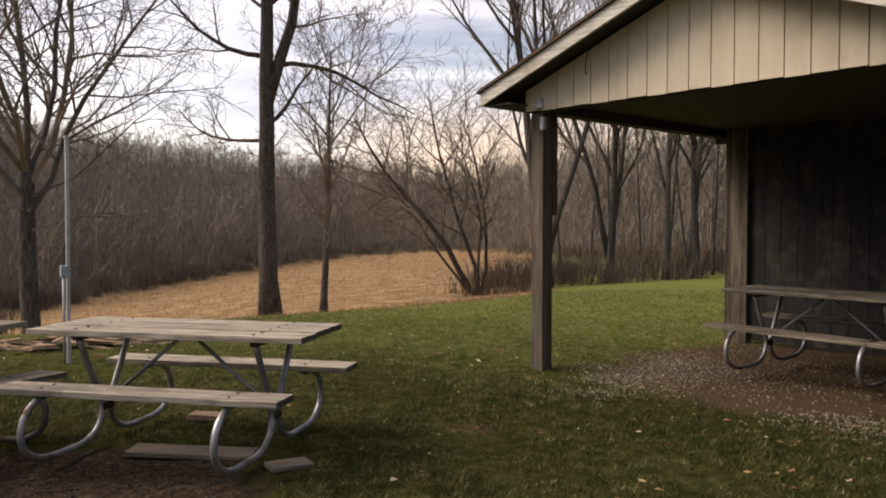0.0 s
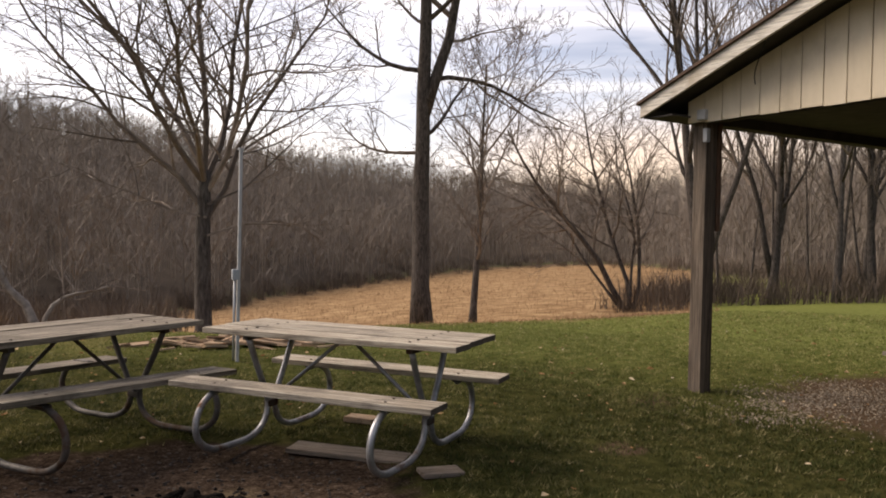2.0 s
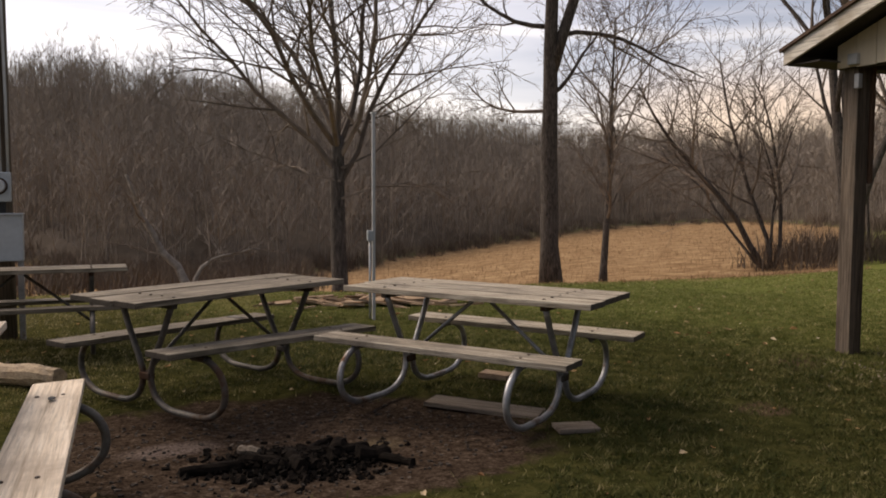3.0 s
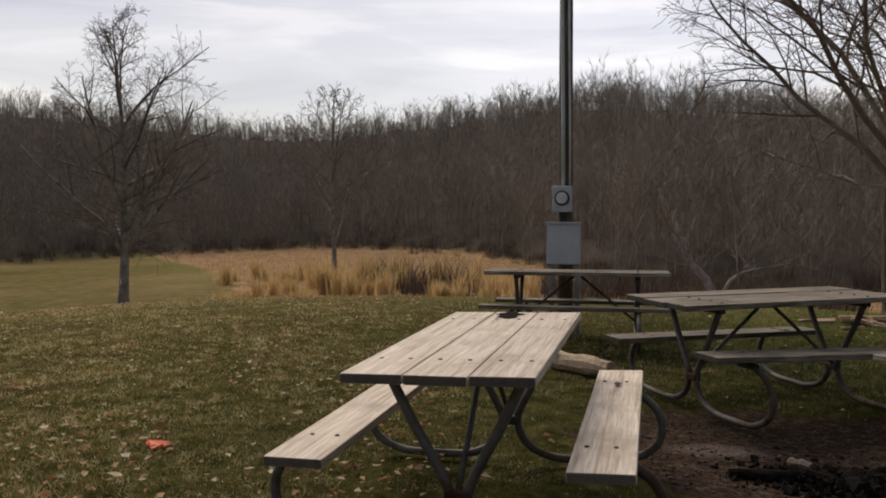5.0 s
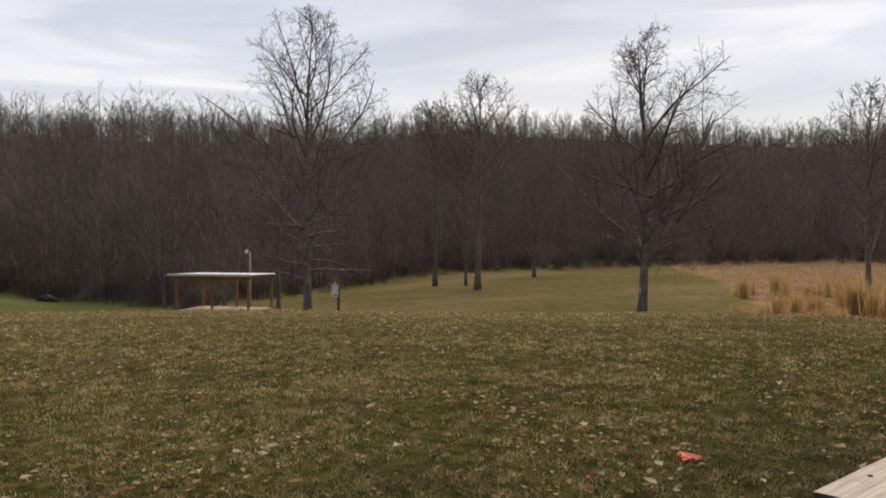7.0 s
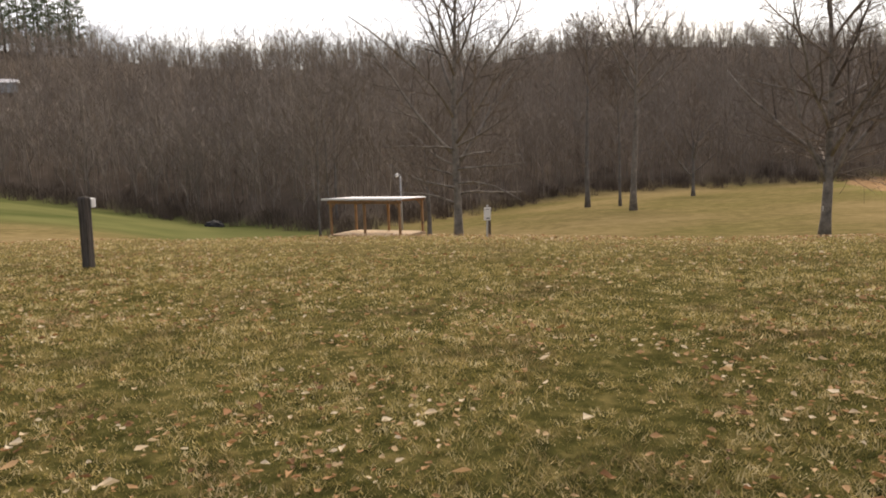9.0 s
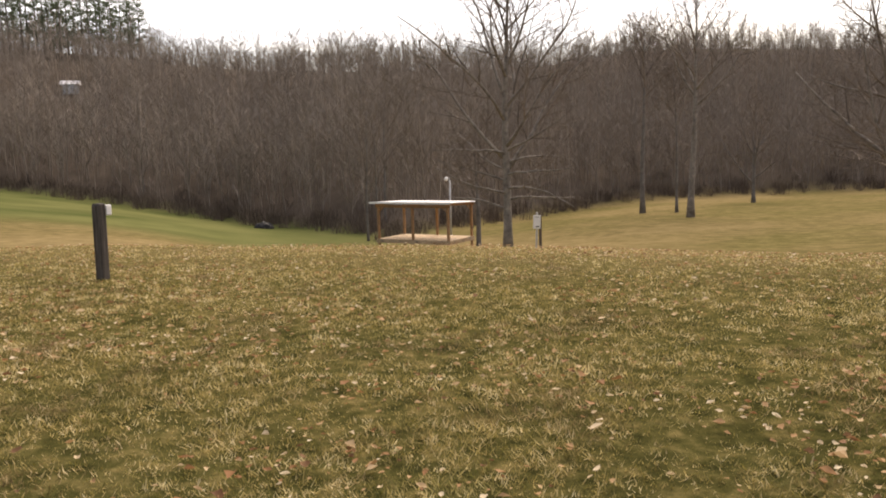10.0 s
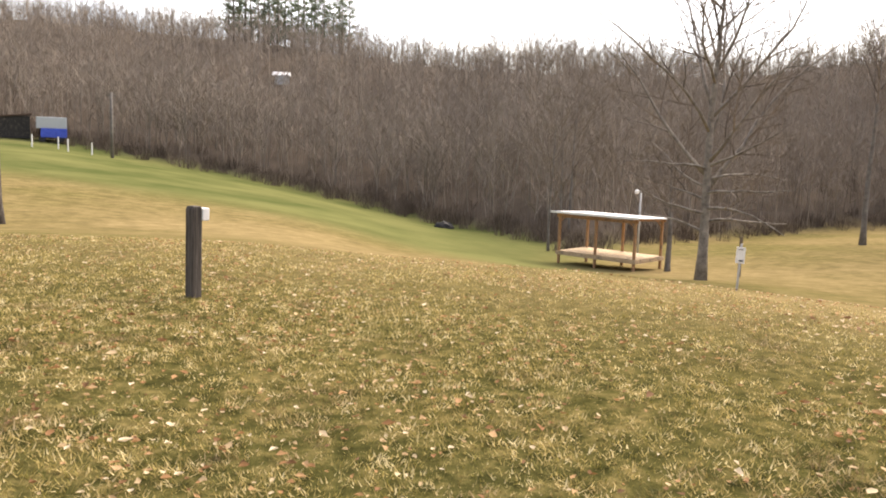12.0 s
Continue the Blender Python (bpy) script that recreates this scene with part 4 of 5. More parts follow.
mesh_ob("sheet", vs, [tuple(range(16, 32)), tuple(reversed(range(16)))] + [(k, (k + 1) % 16, 16 + (k + 1) % 16, 16 + k) for k in range(16)], ORANGE, ob)

# ---- marker post, notice, small stage ----
px_, py_ = -13.07, 2.25
mk = thing("marker_post", (px_, py_, g(px_, py_)), "dark square timber marker post with a small white box", "post", "", (0, 1.0, 42))
b = bar((0.12, 0.125, 1.02), (0, 0, 0.46), (0, 0, 0), 0.02)
for v in b.verts:
    if v.co.z > 0.9:
        v.co.z -= 13.0 * v.co.y * v.co.y
part("post", b, MARK_WOOD, mk)
part("box", bar((0.10, 0.09, 0.13), (0.02, 0.10, 0.86), (0, 0, 0), 0.012), WHITE, mk, "small white plastic box")
sx_, sy_ = -20.0, 13.5
sz_ = g(sx_, sy_)
sg = thing("notice_board", (sx_, sy_, sz_), "small white notice on a thin grey post", "sign", "", (0, 2, 55))
h0 = -0.60 - sz_
part("post", bar((0.05, 0.06, h0 + 0.35), (0, 0.03, (h0 + 0.15) / 2), (0, 0, 0), 0.004), CONDUIT, sg)
plate = part("plate", bar((0.19, 0.02, 0.36), (0, -0.02, h0), (0, 0, 0), 0.004), WHITE, sg)
for dx, dz, w, h in ((0.02, -0.12, 0.09, 0.03), (0, 0.13, 0.10, 0.012)):
    part("marking", bar((w, 0.006, h), (dx, -0.033, h0 + dz), (0, 0, 0), 0), BLACK, plate)

dx_, dy_ = -35.8, 24.55
dp = thing("slim_post", (dx_, dy_, g(dx_, dy_)), "slim dark post standing behind the notice", "post")
part("post", bar((0.11, 0.11, 1.9), (0, 0, 0.85), (0, 0, 0), 0.01), POST_WOOD, dp)
st_a, st_l, st_d = 31.8, 4.75, 2.8
ca, sa = math.cos(radians(st_a)), math.sin(radians(st_a))
stx, sty = -42.45 - sa * st_d / 2, 20.64 + ca * st_d / 2
stage = thing("small_stage", (stx, sty, -3.5), "small open stage with a pale sheet roof on six wooden posts", "shelter", "", (0, 0, st_a))
for i in range(18):
    part("deck_board", bar((st_l, st_d / 18 - 0.008, 0.035), (0, -st_d / 2 + (i + 0.5) * st_d / 18, -0.02), (0, 0, 0), 0), DECK_WOOD, stage)
for y in (-st_d / 2, st_d / 2):
    part("rim_joist", bar((st_l + 0.05, 0.04, 0.17), (0, y, -0.13), (0, 0, 0), 0.005), DECK_WOOD, stage)
for x in (-st_l / 2, st_l / 2):
    part("rim_joist", bar((0.04, st_d, 0.17), (x, 0, -0.13), (0, 0, 0), 0.005), DECK_WOOD, stage)
for x in (-st_l / 2 + 0.12, 0, st_l / 2 - 0.12):
    for y in (-st_d / 2 + 0.08, st_d / 2 - 0.08):
        part("post", bar((0.12, 0.12, 2.9), (x, y, 0.52), (0, 0, 0), 0.008), ORANGE_POST, stage)
    part("rafter", bar((0.05, st_d + 0.3, 0.12), (x, 0, 1.91), (-2.0, 0, 0), 0.004), ORANGE_POST, stage)
for y in (-st_d / 2 + 0.05, st_d / 2 - 0.05):
    part("beam", bar((st_l + 0.1, 0.05, 0.14), (0, y, 1.84), (0, 0, 0), 0.004), ORANGE_POST, stage)
for s, x in ((1, -st_l / 2 + 0.12), (-1, st_l / 2 - 0.12)):
    for y in (-st_d / 2 + 0.08, st_d / 2 - 0.08):
        part("knee_brace", bar((0.5, 0.06, 0.06), (x + s * 0.18, y, 1.66), (0, -45 * s, 0), 0.004), ORANGE_POST, stage)
part("roof_sheet", bar((st_l + 0.5, st_d + 0.5, 0.05), (0, 0, 2.0), (-2.0, 0, 0), 0.006), SHEET, stage, "pale corrugated roof sheet")
part("roof_trim", bar((st_l + 0.52, 0.03, 0.11), (0, -st_d / 2 - 0.275, 2.05), (0, 0, 0), 0.004), WHITE, stage)

lp = thing("yard_lamp", (-44.9, 24.4, g(-44.9, 24.4)), "thin pole with a small white yard lamp", "street lamp")
tb = Tubes()
lz = 0.0 - g(-44.9, 24.4)
tb.add([Vector((0, 0, -0.1)), Vector((0, 0, lz - 0.4))], [0.06, 0.05], 8)
tb.make("pole", CONDUIT, lp)
b = bmesh.new()
bmesh.ops.create_uvsphere(b, u_segments=12, v_segments=8, radius=0.13, matrix=Matrix.Translation((-0.22, -0.12, lz - 0.35)))
part("globe", b, WHITE, lp)
part("arm", bar((0.3, 0.04, 0.04), (-0.1, -0.05, lz - 0.3), (0, 0, 28), 0.004), CONDUIT, lp)

# ---- things far off at the edge of the woods ----
hr = next(r for r in range(100, 200) if g(-r * 0.997, r * 0.0767) > 11.3)
hx, hy = -hr * 0.997, hr * 0.0767
hz = g(hx, hy)
hs = thing("far_house", (hx, hy, hz), "pale small house high among the trees", "house", "", (0, 0, 78))
hs.scale = (0.8, 0.8, 0.75)
wall = part("wall", bar((2.7, 2.3, 2.0), (0, 0, 0.7), (0, 0, 10), 0.02), PANEL, hs)
b = bmesh.new()
vs = [b.verts.new(p) for p in ((-1.7, -1.5, 1.6), (1.7, -1.5, 1.6), (1.7, 1.5, 1.6), (-1.7, 1.5, 1.6), (-1.7, 0, 2.4), (1.7, 0, 2.4))]
for f_ in ((0, 1, 5, 4), (2, 3, 4, 5), (0, 4, 3), (1, 2, 5), (3, 2, 1, 0)):
    b.faces.new([vs[k] for k in f_])
part("roof", b, SHEET, hs)
for y in (-0.55, 0.55):
    part("window", bar((0.06, 0.5, 0.6), (1.34, y + 0.23, 1.0), (0, 0, 10), 0.01), GLASS_DARK, wall)
tx, ty = -99.0, -15.6
tr = thing("tarped_trailer", (tx, ty, g(tx, ty)), "pale grey trailer with a blue tarpaulin over its lower half", "trailer", "", (0, 0, 12))
part("body", bar((2.2, 2.9, 1.2), (0, 0, 2.0), (0, 0, 0), 0.08), PANEL, tr)
part("tarpaulin", bar((2.35, 2.5, 0.95), (0.02, 0.2, 0.95), (0, 0, 0), 0.06), BLUE, tr)
for y in (-0.9, 0.9):
    b = bmesh.new()
    bmesh.ops.create_cone(b, cap_ends=True, segments=16, radius1=0.33, radius2=0.33, depth=2.3, matrix=pose(0, y, 0.33, 0, 90))
    part("wheel", b, BLACK, tr)
kx, ky = -99.5, -19.3
sh = thing("dark_shed", (kx, ky, g(kx, ky)), "small dark shed at the top of the lawn", "shed", "", (0, 0, 12))
part("body", bar((2.6, 3.0, 2.3), (0, 0, 1.1), (0, 0, 0), 0.03), DARK_WOOD, sh)
part("roof", bar((3.0, 3.4, 0.15), (0, 0, 2.32), (6, 0, 0), 0.02), ROOF, sh)
ux, uy = -88.7, -8.3
up_ = thing("utility_pole", (ux, uy, g(ux, uy)), "pale wooden utility pole at the wood's edge", "utility pole")
tb = Tubes()
tb.add([Vector((0, 0, -0.2)), Vector((0.05, 0, 6.2))], [0.17, 0.12], 8)
tb.make("pole", PALE_BARK, up_)
part("crossarm", bar((0.1, 0.9, 0.1), (0, 0, 5.9), (0, 0, 0), 0.01), PALE_BARK, up_)
for i, (x, y) in enumerate(((-88, -10), (-87.5, -12), (-89.5, -13.2), (-87.2, -15))):
    fp = thing("fence_post", (x, y, g(x, y)), "short pale fence post at the lawn's edge", "post", "fence posts")
    part("post", bar((0.11, 0.11, 1.2), (0, 0, 0.55), (0, 0, 0), 0.02), WHITE, fp)
bx, by = -64.3, 18.4
dk = thing("brush_lump", (bx, by, g(bx, by)), "low dark heap of brush at the wood's edge", "brush heap")
b = bmesh.new()
bmesh.ops.create_icosphere(b, subdivisions=3, radius=0.6, matrix=Matrix.Diagonal((0.9, 1.3, 0.8, 1)))
for v in b.verts:
    v.co += Vector(noise.noise_vector(v.co * 4)) * 0.18
part("heap", b, BLACK, dk)


# ---- bare trees ----
class Tree:
    def __init__(self, seed, levels=5, twig=0.006, spread=38, up=0.10, wob=0.16, kids=(9, 7, 6, 5), ratio=(0.55, 0.5, 0.45, 0.5), sides=(9, 6, 4, 3, 3)):
        self.r = random.Random(seed)
        self.levels, self.twig, self.spread, self.up, self.wob, self.kids, self.ratio, self.sides = levels, twig, spread, up, wob, kids, ratio, sides
        self.trunk, self.crown = Tubes(), Tubes()
        self.env, self.lean = None, Vector((0, 0, 0))

    def reach(self, p, d):
        """How far from p along d the crown's oval outline lies."""
        cz, sz, sw = self.env
        k = Vector((1 / sw, 1 / sw, 1 / sz))
        o, e = (p - self.lean * p.z - Vector((0, 0, cz))) * k, (d - self.lean * d.z) * k
        b, a, c = o.dot(e), e.dot(e), o.dot(o) - 1
        return max((-b + math.sqrt(max(b * b - a * c, 0))) / a, 0.15)

    def grow(self, p, d, length, radius, level, start=0.3, end_r=0.25, tips=True, up=None):
        """One branch and, from its outer part, its side branches."""
        r = self.r
        n = (10, 7, 4, 3, 2)[min(level, 4)]
        pts, rad, d = [p.copy()], [radius], d.normalized()
        up = self.up if up is None else up
        for k in range(1, n + 1):
            w = self.wob * (0.22 if level == 0 else 1.0)
            d = (d + Vector((r.uniform(-w, w), r.uniform(-w, w), r.uniform(-w, w) + up))).normalized()
            pts.append(pts[-1] + d * (length / n))
            rad.append(max(radius * (1 - (1 - end_r) * k / n), self.twig))
        if level == 0:
            rad[0] *= 1.35
        (self.trunk if level == 0 or (level == 1 and radius > 0.06) else self.crown).add(pts, rad, self.sides[min(level, 4)], level < 2)
        if level + 1 < self.levels and tips:
            m = self.kids[min(level, len(self.kids) - 1)]
            ph = r.uniform(0, math.tau)
            for k in range(m):
                f = start + (1 - start) * (k + r.uniform(0.1, 0.9)) / m
                i = min(int(f * n), n - 1)
                q = pts[i].lerp(pts[i + 1], f * n - i)
                ax = (pts[i + 1] - pts[i]).normalized()
                side = ax.orthogonal().normalized()
                ph += 2.4 + r.uniform(-0.5, 0.5)
                side = Matrix.Rotation(ph, 3, ax) @ side
                a = radians(self.spread * r.uniform(0.65, 1.35) * (1.35 - 0.75 * f if self.env and level == 0 else 1))
                nd = ax * math.cos(a) + side * math.sin(a)
                ln = length * self.ratio[min(level, len(self.ratio) - 1)] * r.uniform(0.65, 1.2) * (0.5 + 0.75 * math.sin(math.pi * (0.12 + 0.80 * (f - start) / (1 - start))) if level == 0 else 1.15 - 0.55 * f)
                if self.env:
                    far = self.reach(q, (nd + UP * 0.25).normalized())
                    if level > 0 and far < 0.45:
                        continue
                    ln = far * r.uniform(0.80, 1.02) if level == 0 else min(ln, far * r.uniform(0.9, 1.15))
                self.grow(q, nd, ln, max(min(rad[i] * 0.58, ln * 0.020), self.twig), level + 1, 0.15)
        return pts, rad

    def limb(self, p, d, length, radius, level=1, up=None, start=0.25):
        return self.grow(Vector(p), Vector(d), length, radius, level, start, 0.25, True, up)

    def done(self, at, label, name="bare_tree", bark=None, sink=0.1, group="bare trees round the lawn"):
        ob = thing(name, at, label, "tree", group)
        self.trunk.make("trunk", bark or BARK, ob)
        if self.crown.v:
            self.crown.make("crown", TWIG, ob, "fine bare branches", False)
        return ob


def across(deg):
    """Unit vectors to the right and away, for a viewer at the first standpoint looking along that bearing."""
    a = radians(deg)
    return Vector((math.sin(a), -math.cos(a), 0)), Vector((math.cos(a), math.sin(a), 0))


UP = Vector((0, 0, 1))

# the tall forked tree at the brow
R_, A_ = across(60)
T = Tree(101, 5, 0.0055, 44, 0.03, 0.27, (8, 9, 7, 5), (0.5, 0.5, 0.5, 0.5))
pts, rad = T.grow(Vector((0, 0, -0.2)), UP - R_ * 0.085, 13.0, 0.27, 0, 0.62, 0.35)
for h, d, ln, rr, up in ((5.9, R_ * 0.45 + UP, 8.0, 0.17, 0.03), (5.0, -R_ + UP * 0.02 + A_ * 0.2, 2.6, 0.055, 0.10), (7.2, -R_ + UP * 0.25, 3.4, 0.07, 0.02), (6.9, R_ * 1.2 + UP * 0.12 + A_ * 0.2, 4.8, 0.07, 0.01),
                         (8.4, -R_ * 0.7 + UP * 0.6, 1.6, 0.05, 0.02), (5.4, R_ + UP * 0.9, 2.4, 0.07, 0.06), (4.6, A_ + UP * 0.2, 2.0, 0.04, 0.05), (9.2, R_ * 0.5 - A_ + UP, 4, 0.08, 0.03)):
    i = min(int(h / 13.2 * 10), 9)
    T.limb(pts[i].lerp(pts[i + 1], h / 13.2 * 10 - i), d, ln, rr, 1, up)
T.done((11.15, 19.4, g(11.15, 19.4)), "tall dark forked bare tree at the brow of the lawn")

# the wide many-limbed tree behind the conduit pole
R_, A_ = across(75)
T = Tree(55, 5, 0.0042, 42, 0.03, 0.26, (7, 13, 8, 5), (0.5, 0.44, 0.50, 0.5))
pts, rad = T.grow(Vector((0, 0, -0.2)), UP, 3.3, 0.17, 0, 0.9, 0.75, False)
for k, (sx, ax, h, ln) in enumerate(((-0.95, 0.2, 2.1, 5.2), (-0.62, -0.3, 2.3, 6.2), (-0.30, 0.3, 2.4, 6.6), (0.02, -0.1, 2.4, 6.8), (0.28, 0.35, 2.3, 6.6), (0.60, -0.2, 2.2, 6.4), (0.95, 0.15, 2.0, 5.6), (0.1, 0.9, 2.2, 5.5), (-0.2, -0.8, 2.3, 5.0))):
    T.limb(pts[7].lerp(pts[10], (h - 2.0) / 0.4), R_ * sx + A_ * ax + UP * 1.05, ln, 0.060, 1, 0.03, 0.15)
for sx, h in ((-1, 2.6), (1, 2.9), (0.8, 2.2)):
    T.limb((0, 0, h * 0.85), R_ * sx + A_ * 0.3 + UP * 0.25, 3.0, 0.03, 2, 0.0, 0.2)
T.done((4.27, 15.7, g(4.27, 15.7)), "wide bare tree with many rising limbs")

# the slender tree beside the forked one
T = Tree(77, 5, 0.006, 40, 0.07, 0.16, (18, 7, 6, 4), (0.36, 0.5, 0.48, 0.5))
T.grow(Vector((0, 0, -0.2)), UP, 9.2, 0.14, 0, 0.24, 0.15)
T.done((15.6, 23.6, g(15.6, 23.6)), "slender bare tree with a narrow crown")

# leaning stems and brush beyond the field corner
R_, A_ = across(45)
T = Tree(31, 5, 0.0065, 44, 0.02, 0.20, (10, 13, 8, 5), (0.5, 0.5, 0.5, 0.5))
for sx, ln, rr in ((-0.55, 9.5, 0.15), (-0.15, 9.0, 0.12), (0.2, 8.5, 0.11), (-0.9, 7.5, 0.08), (0.05, 7.5, 0.08)):
    T.limb((sx * 0.4, 0, -0.2), R_ * sx + UP, ln, rr, 1, 0.03, 0.3)
T.done((25.3, 25.9, g(25.3, 25.9)), "leaning bare tree of several stems")
R_, A_ = across(38)
for i, (x, y, h, rr, ln) in enumerate(((30.6, 22.9, 13, 0.22, 0.1), (26.1, 22.6, 16, 0.26, -0.12), (29.5, 19.2, 13, 0.15, 0.05), (33.0, 19.8, 14, 0.18, 0.0), (31.8, 16.4, 12, 0.14, -0.06), (36, 22, 15, 0.2, 0.1), (34, 17.2, 13, 0.16, 0.08))):
    T = Tree(200 + i, 5, 0.007, 32, 0.08, 0.14, (12, 6, 5, 4), (0.5, 0.5, 0.48, 0.5))
    T.grow(Vector((0, 0, -0.3)), UP + R_ * ln, h, rr, 0, 0.28, 0.15)
    if i < 2:
        T.limb((0, 0, 1.0), UP - R_ * 0.16, h * 0.85, rr * 0.7, 1, 0.05)
        T.limb((0, 0, 1.5), UP + R_ * 0.2, h * 0.8, rr * 0.6, 1, 0.05)
    T.done((x, y, g(x, y)), "tall bare tree behind the picnic shelter")

for i, (b, r) in enumerate(((30, 38), (31.5, 42), (33, 37), (34.5, 43), (36.5, 40), (38, 45), (29, 44), (40, 41))):
    T = Tree(260 + i, 4, 0.010, 26, 0.09, 0.14, (12, 7, 4), (0.42, 0.5, 0.5))
    T.grow(Vector((0, 0, -0.3)), UP + R_ * random.Random(i).uniform(-0.12, 0.12), 8.5 + (i * 37 % 5), 0.075, 0, 0.22, 0.15)
    x, y = r * math.cos(radians(b)), r * math.sin(radians(b))
    T.done((x, y, g(x, y)), "thin upright bare tree behind the picnic shelter")

# round-headed trees on the west lawn
R_, A_ = across(124)
T = Tree(404, 5, 0.0055, 44, 0.035, 0.15, (19, 9, 7, 4), (0.33, 0.46, 0.46, 0.5))
T.env, T.lean = (5.5, 5.7, 3.45), R_ * 0.085
pts, rad = T.grow(Vector((0, 0, -0.2)), UP + R_ * 0.085, 10.4, 0.19, 0, 0.20, 0.08)
T.limb(pts[2], R_ * 0.42 + A_ * 0.2 + UP, 6.2, 0.09, 1, 0.05, 0.15)
T.limb(pts[2], -R_ * 0.48 - A_ * 0.2 + UP, 5.6, 0.08, 1, 0.05, 0.15)
for k in range(14):
    a = k * 0.45 + 0.2
    T.limb((0, 0, 2.2 + 0.14 * k), R_ * math.cos(a) + A_ * math.sin(a) + UP * 0.2, 3.2, 0.03, 2, 0.012, 0.12)
T.done((-17.85, 25.7, g(-17.85, 25.7)), "bare tree with a short trunk and a round head", "bare_tree", MID_BARK)
bx_ = bar((0.02, 0.12, 0.16), (-17.72, 25.44, g(-17.8, 25.5) + 1.15), (0, 0, 30), 0.003)
tagged(part("tree_tag", bx_, WHITE, None), "small pale tag nailed to a trunk", "tag")

T = Tree(505, 5, 0.006, 42, 0.035, 0.18, (19, 9, 7, 4), (0.31, 0.44, 0.44, 0.5))
T.env = (8.4, 6.2, 4.25)
T.grow(Vector((0, 0, -0.3)), UP, 13.9, 0.21, 0, 0.26, 0.07)
R_, A_ = across(147)
for k, (sx, h) in enumerate(((-1, 2.6), (1, 2.3), (1, 3.4), (-1, 3.6), (0.8, 4.4), (-0.9, 1.9), (1, 2.8), (-1, 3.1), (-0.7, 4.3), (0.9, 3.9))):
    T.limb((0, 0, h), R_ * sx + A_ * (0.4 if k % 2 else -0.4) + UP * 0.30, 3.4, 0.062, 1, -0.008, 0.2)
T.done((-32.2, 20.35, g(-32.2, 20.35)), "tall oval-headed bare tree beside the small stage", "bare_tree", MID_BARK)
for i, (x, y, h, rr, sp) in enumerate(((-43.2, 42.0, 15.0, 0.25, 0.5), (-52.8, 46.3, 15.0, 0.22, 0.62), (-49.5, 46.8, 11.0, 0.13, 0.6), (-15.7, 41.3, 10.0, 0.15, 0.2), (-56.8, 63.5, 10.0, 0.2, 0.2))):
    T = Tree(600 + i, 5, 0.009, 44, 0.04, 0.12, (16, 8, 5, 3), (0.30, 0.45, 0.45, 0.5))
    T.env = (h * 0.69, h * 0.39, h * 0.30)
    T.grow(Vector((0, 0, -0.3)), UP, h, rr, 0, sp, 0.10)
    if i < 2:
        for k in range(9):
            T.limb((0, 0, h * (0.12 + 0.05 * k)), Vector((math.cos(k * 2.4), math.sin(k * 2.4), 0.3)), 2.4, 0.03, 2, 0.0)
    T.done((x, y, g(x, y)), "bare tree standing before the woods", "bare_tree", MID_BARK if i in (0, 3) else PALE_BARK)
for i, (x, y, h, rr) in enumerate(((-40.6, 23.8, 6.0, 0.16), (-50.5, 21.4, 8.5, 0.09), (-50.2, 22.0, 8.0, 0.08), (-57.0, 25.5, 9.5, 0.10))):
    T = Tree(640 + i, 4, 0.010, 38, 0.06, 0.16, (9, 6, 4), (0.4, 0.5, 0.5))
    T.grow(Vector((0, 0, -0.3)), UP, h, rr, 0, 0.35, 0.15)
    T.done((x, y, g(x, y)), "slight pale-stemmed bare tree near the small stage", "bare_tree", PALE_BARK)
T = Tree(700, 3, 0.012, 38, 0.08, 0.1, (8, 5))
T.grow(Vector((0, 0, -0.3)), UP, 10.0, 0.24, 0, 0.5, 0.2)
T.done((-31.8, -4.3, g(-31.8, -4.3)), "dark bare tree at the edge of the west lawn")
R_, A_ = across(86)
T = Tree(800, 4, 0.010, 44, 0.04, 0.34, (10, 7, 5), (0.5, 0.5, 0.5))
T.limb((0, 0, -0.2), UP - R_ * 0.34, 5.6, 0.19, 1, 0.02, 0.35)
T.limb((0, 0, 0.2), UP * 0.9 + R_ * 0.3, 3.6, 0.10, 1, 0.02, 0.3)
T.done((3.0, 31.5, g(3.0, 31.5)), "crooked old bare tree in the low brush", "bare_tree", MID_BARK)


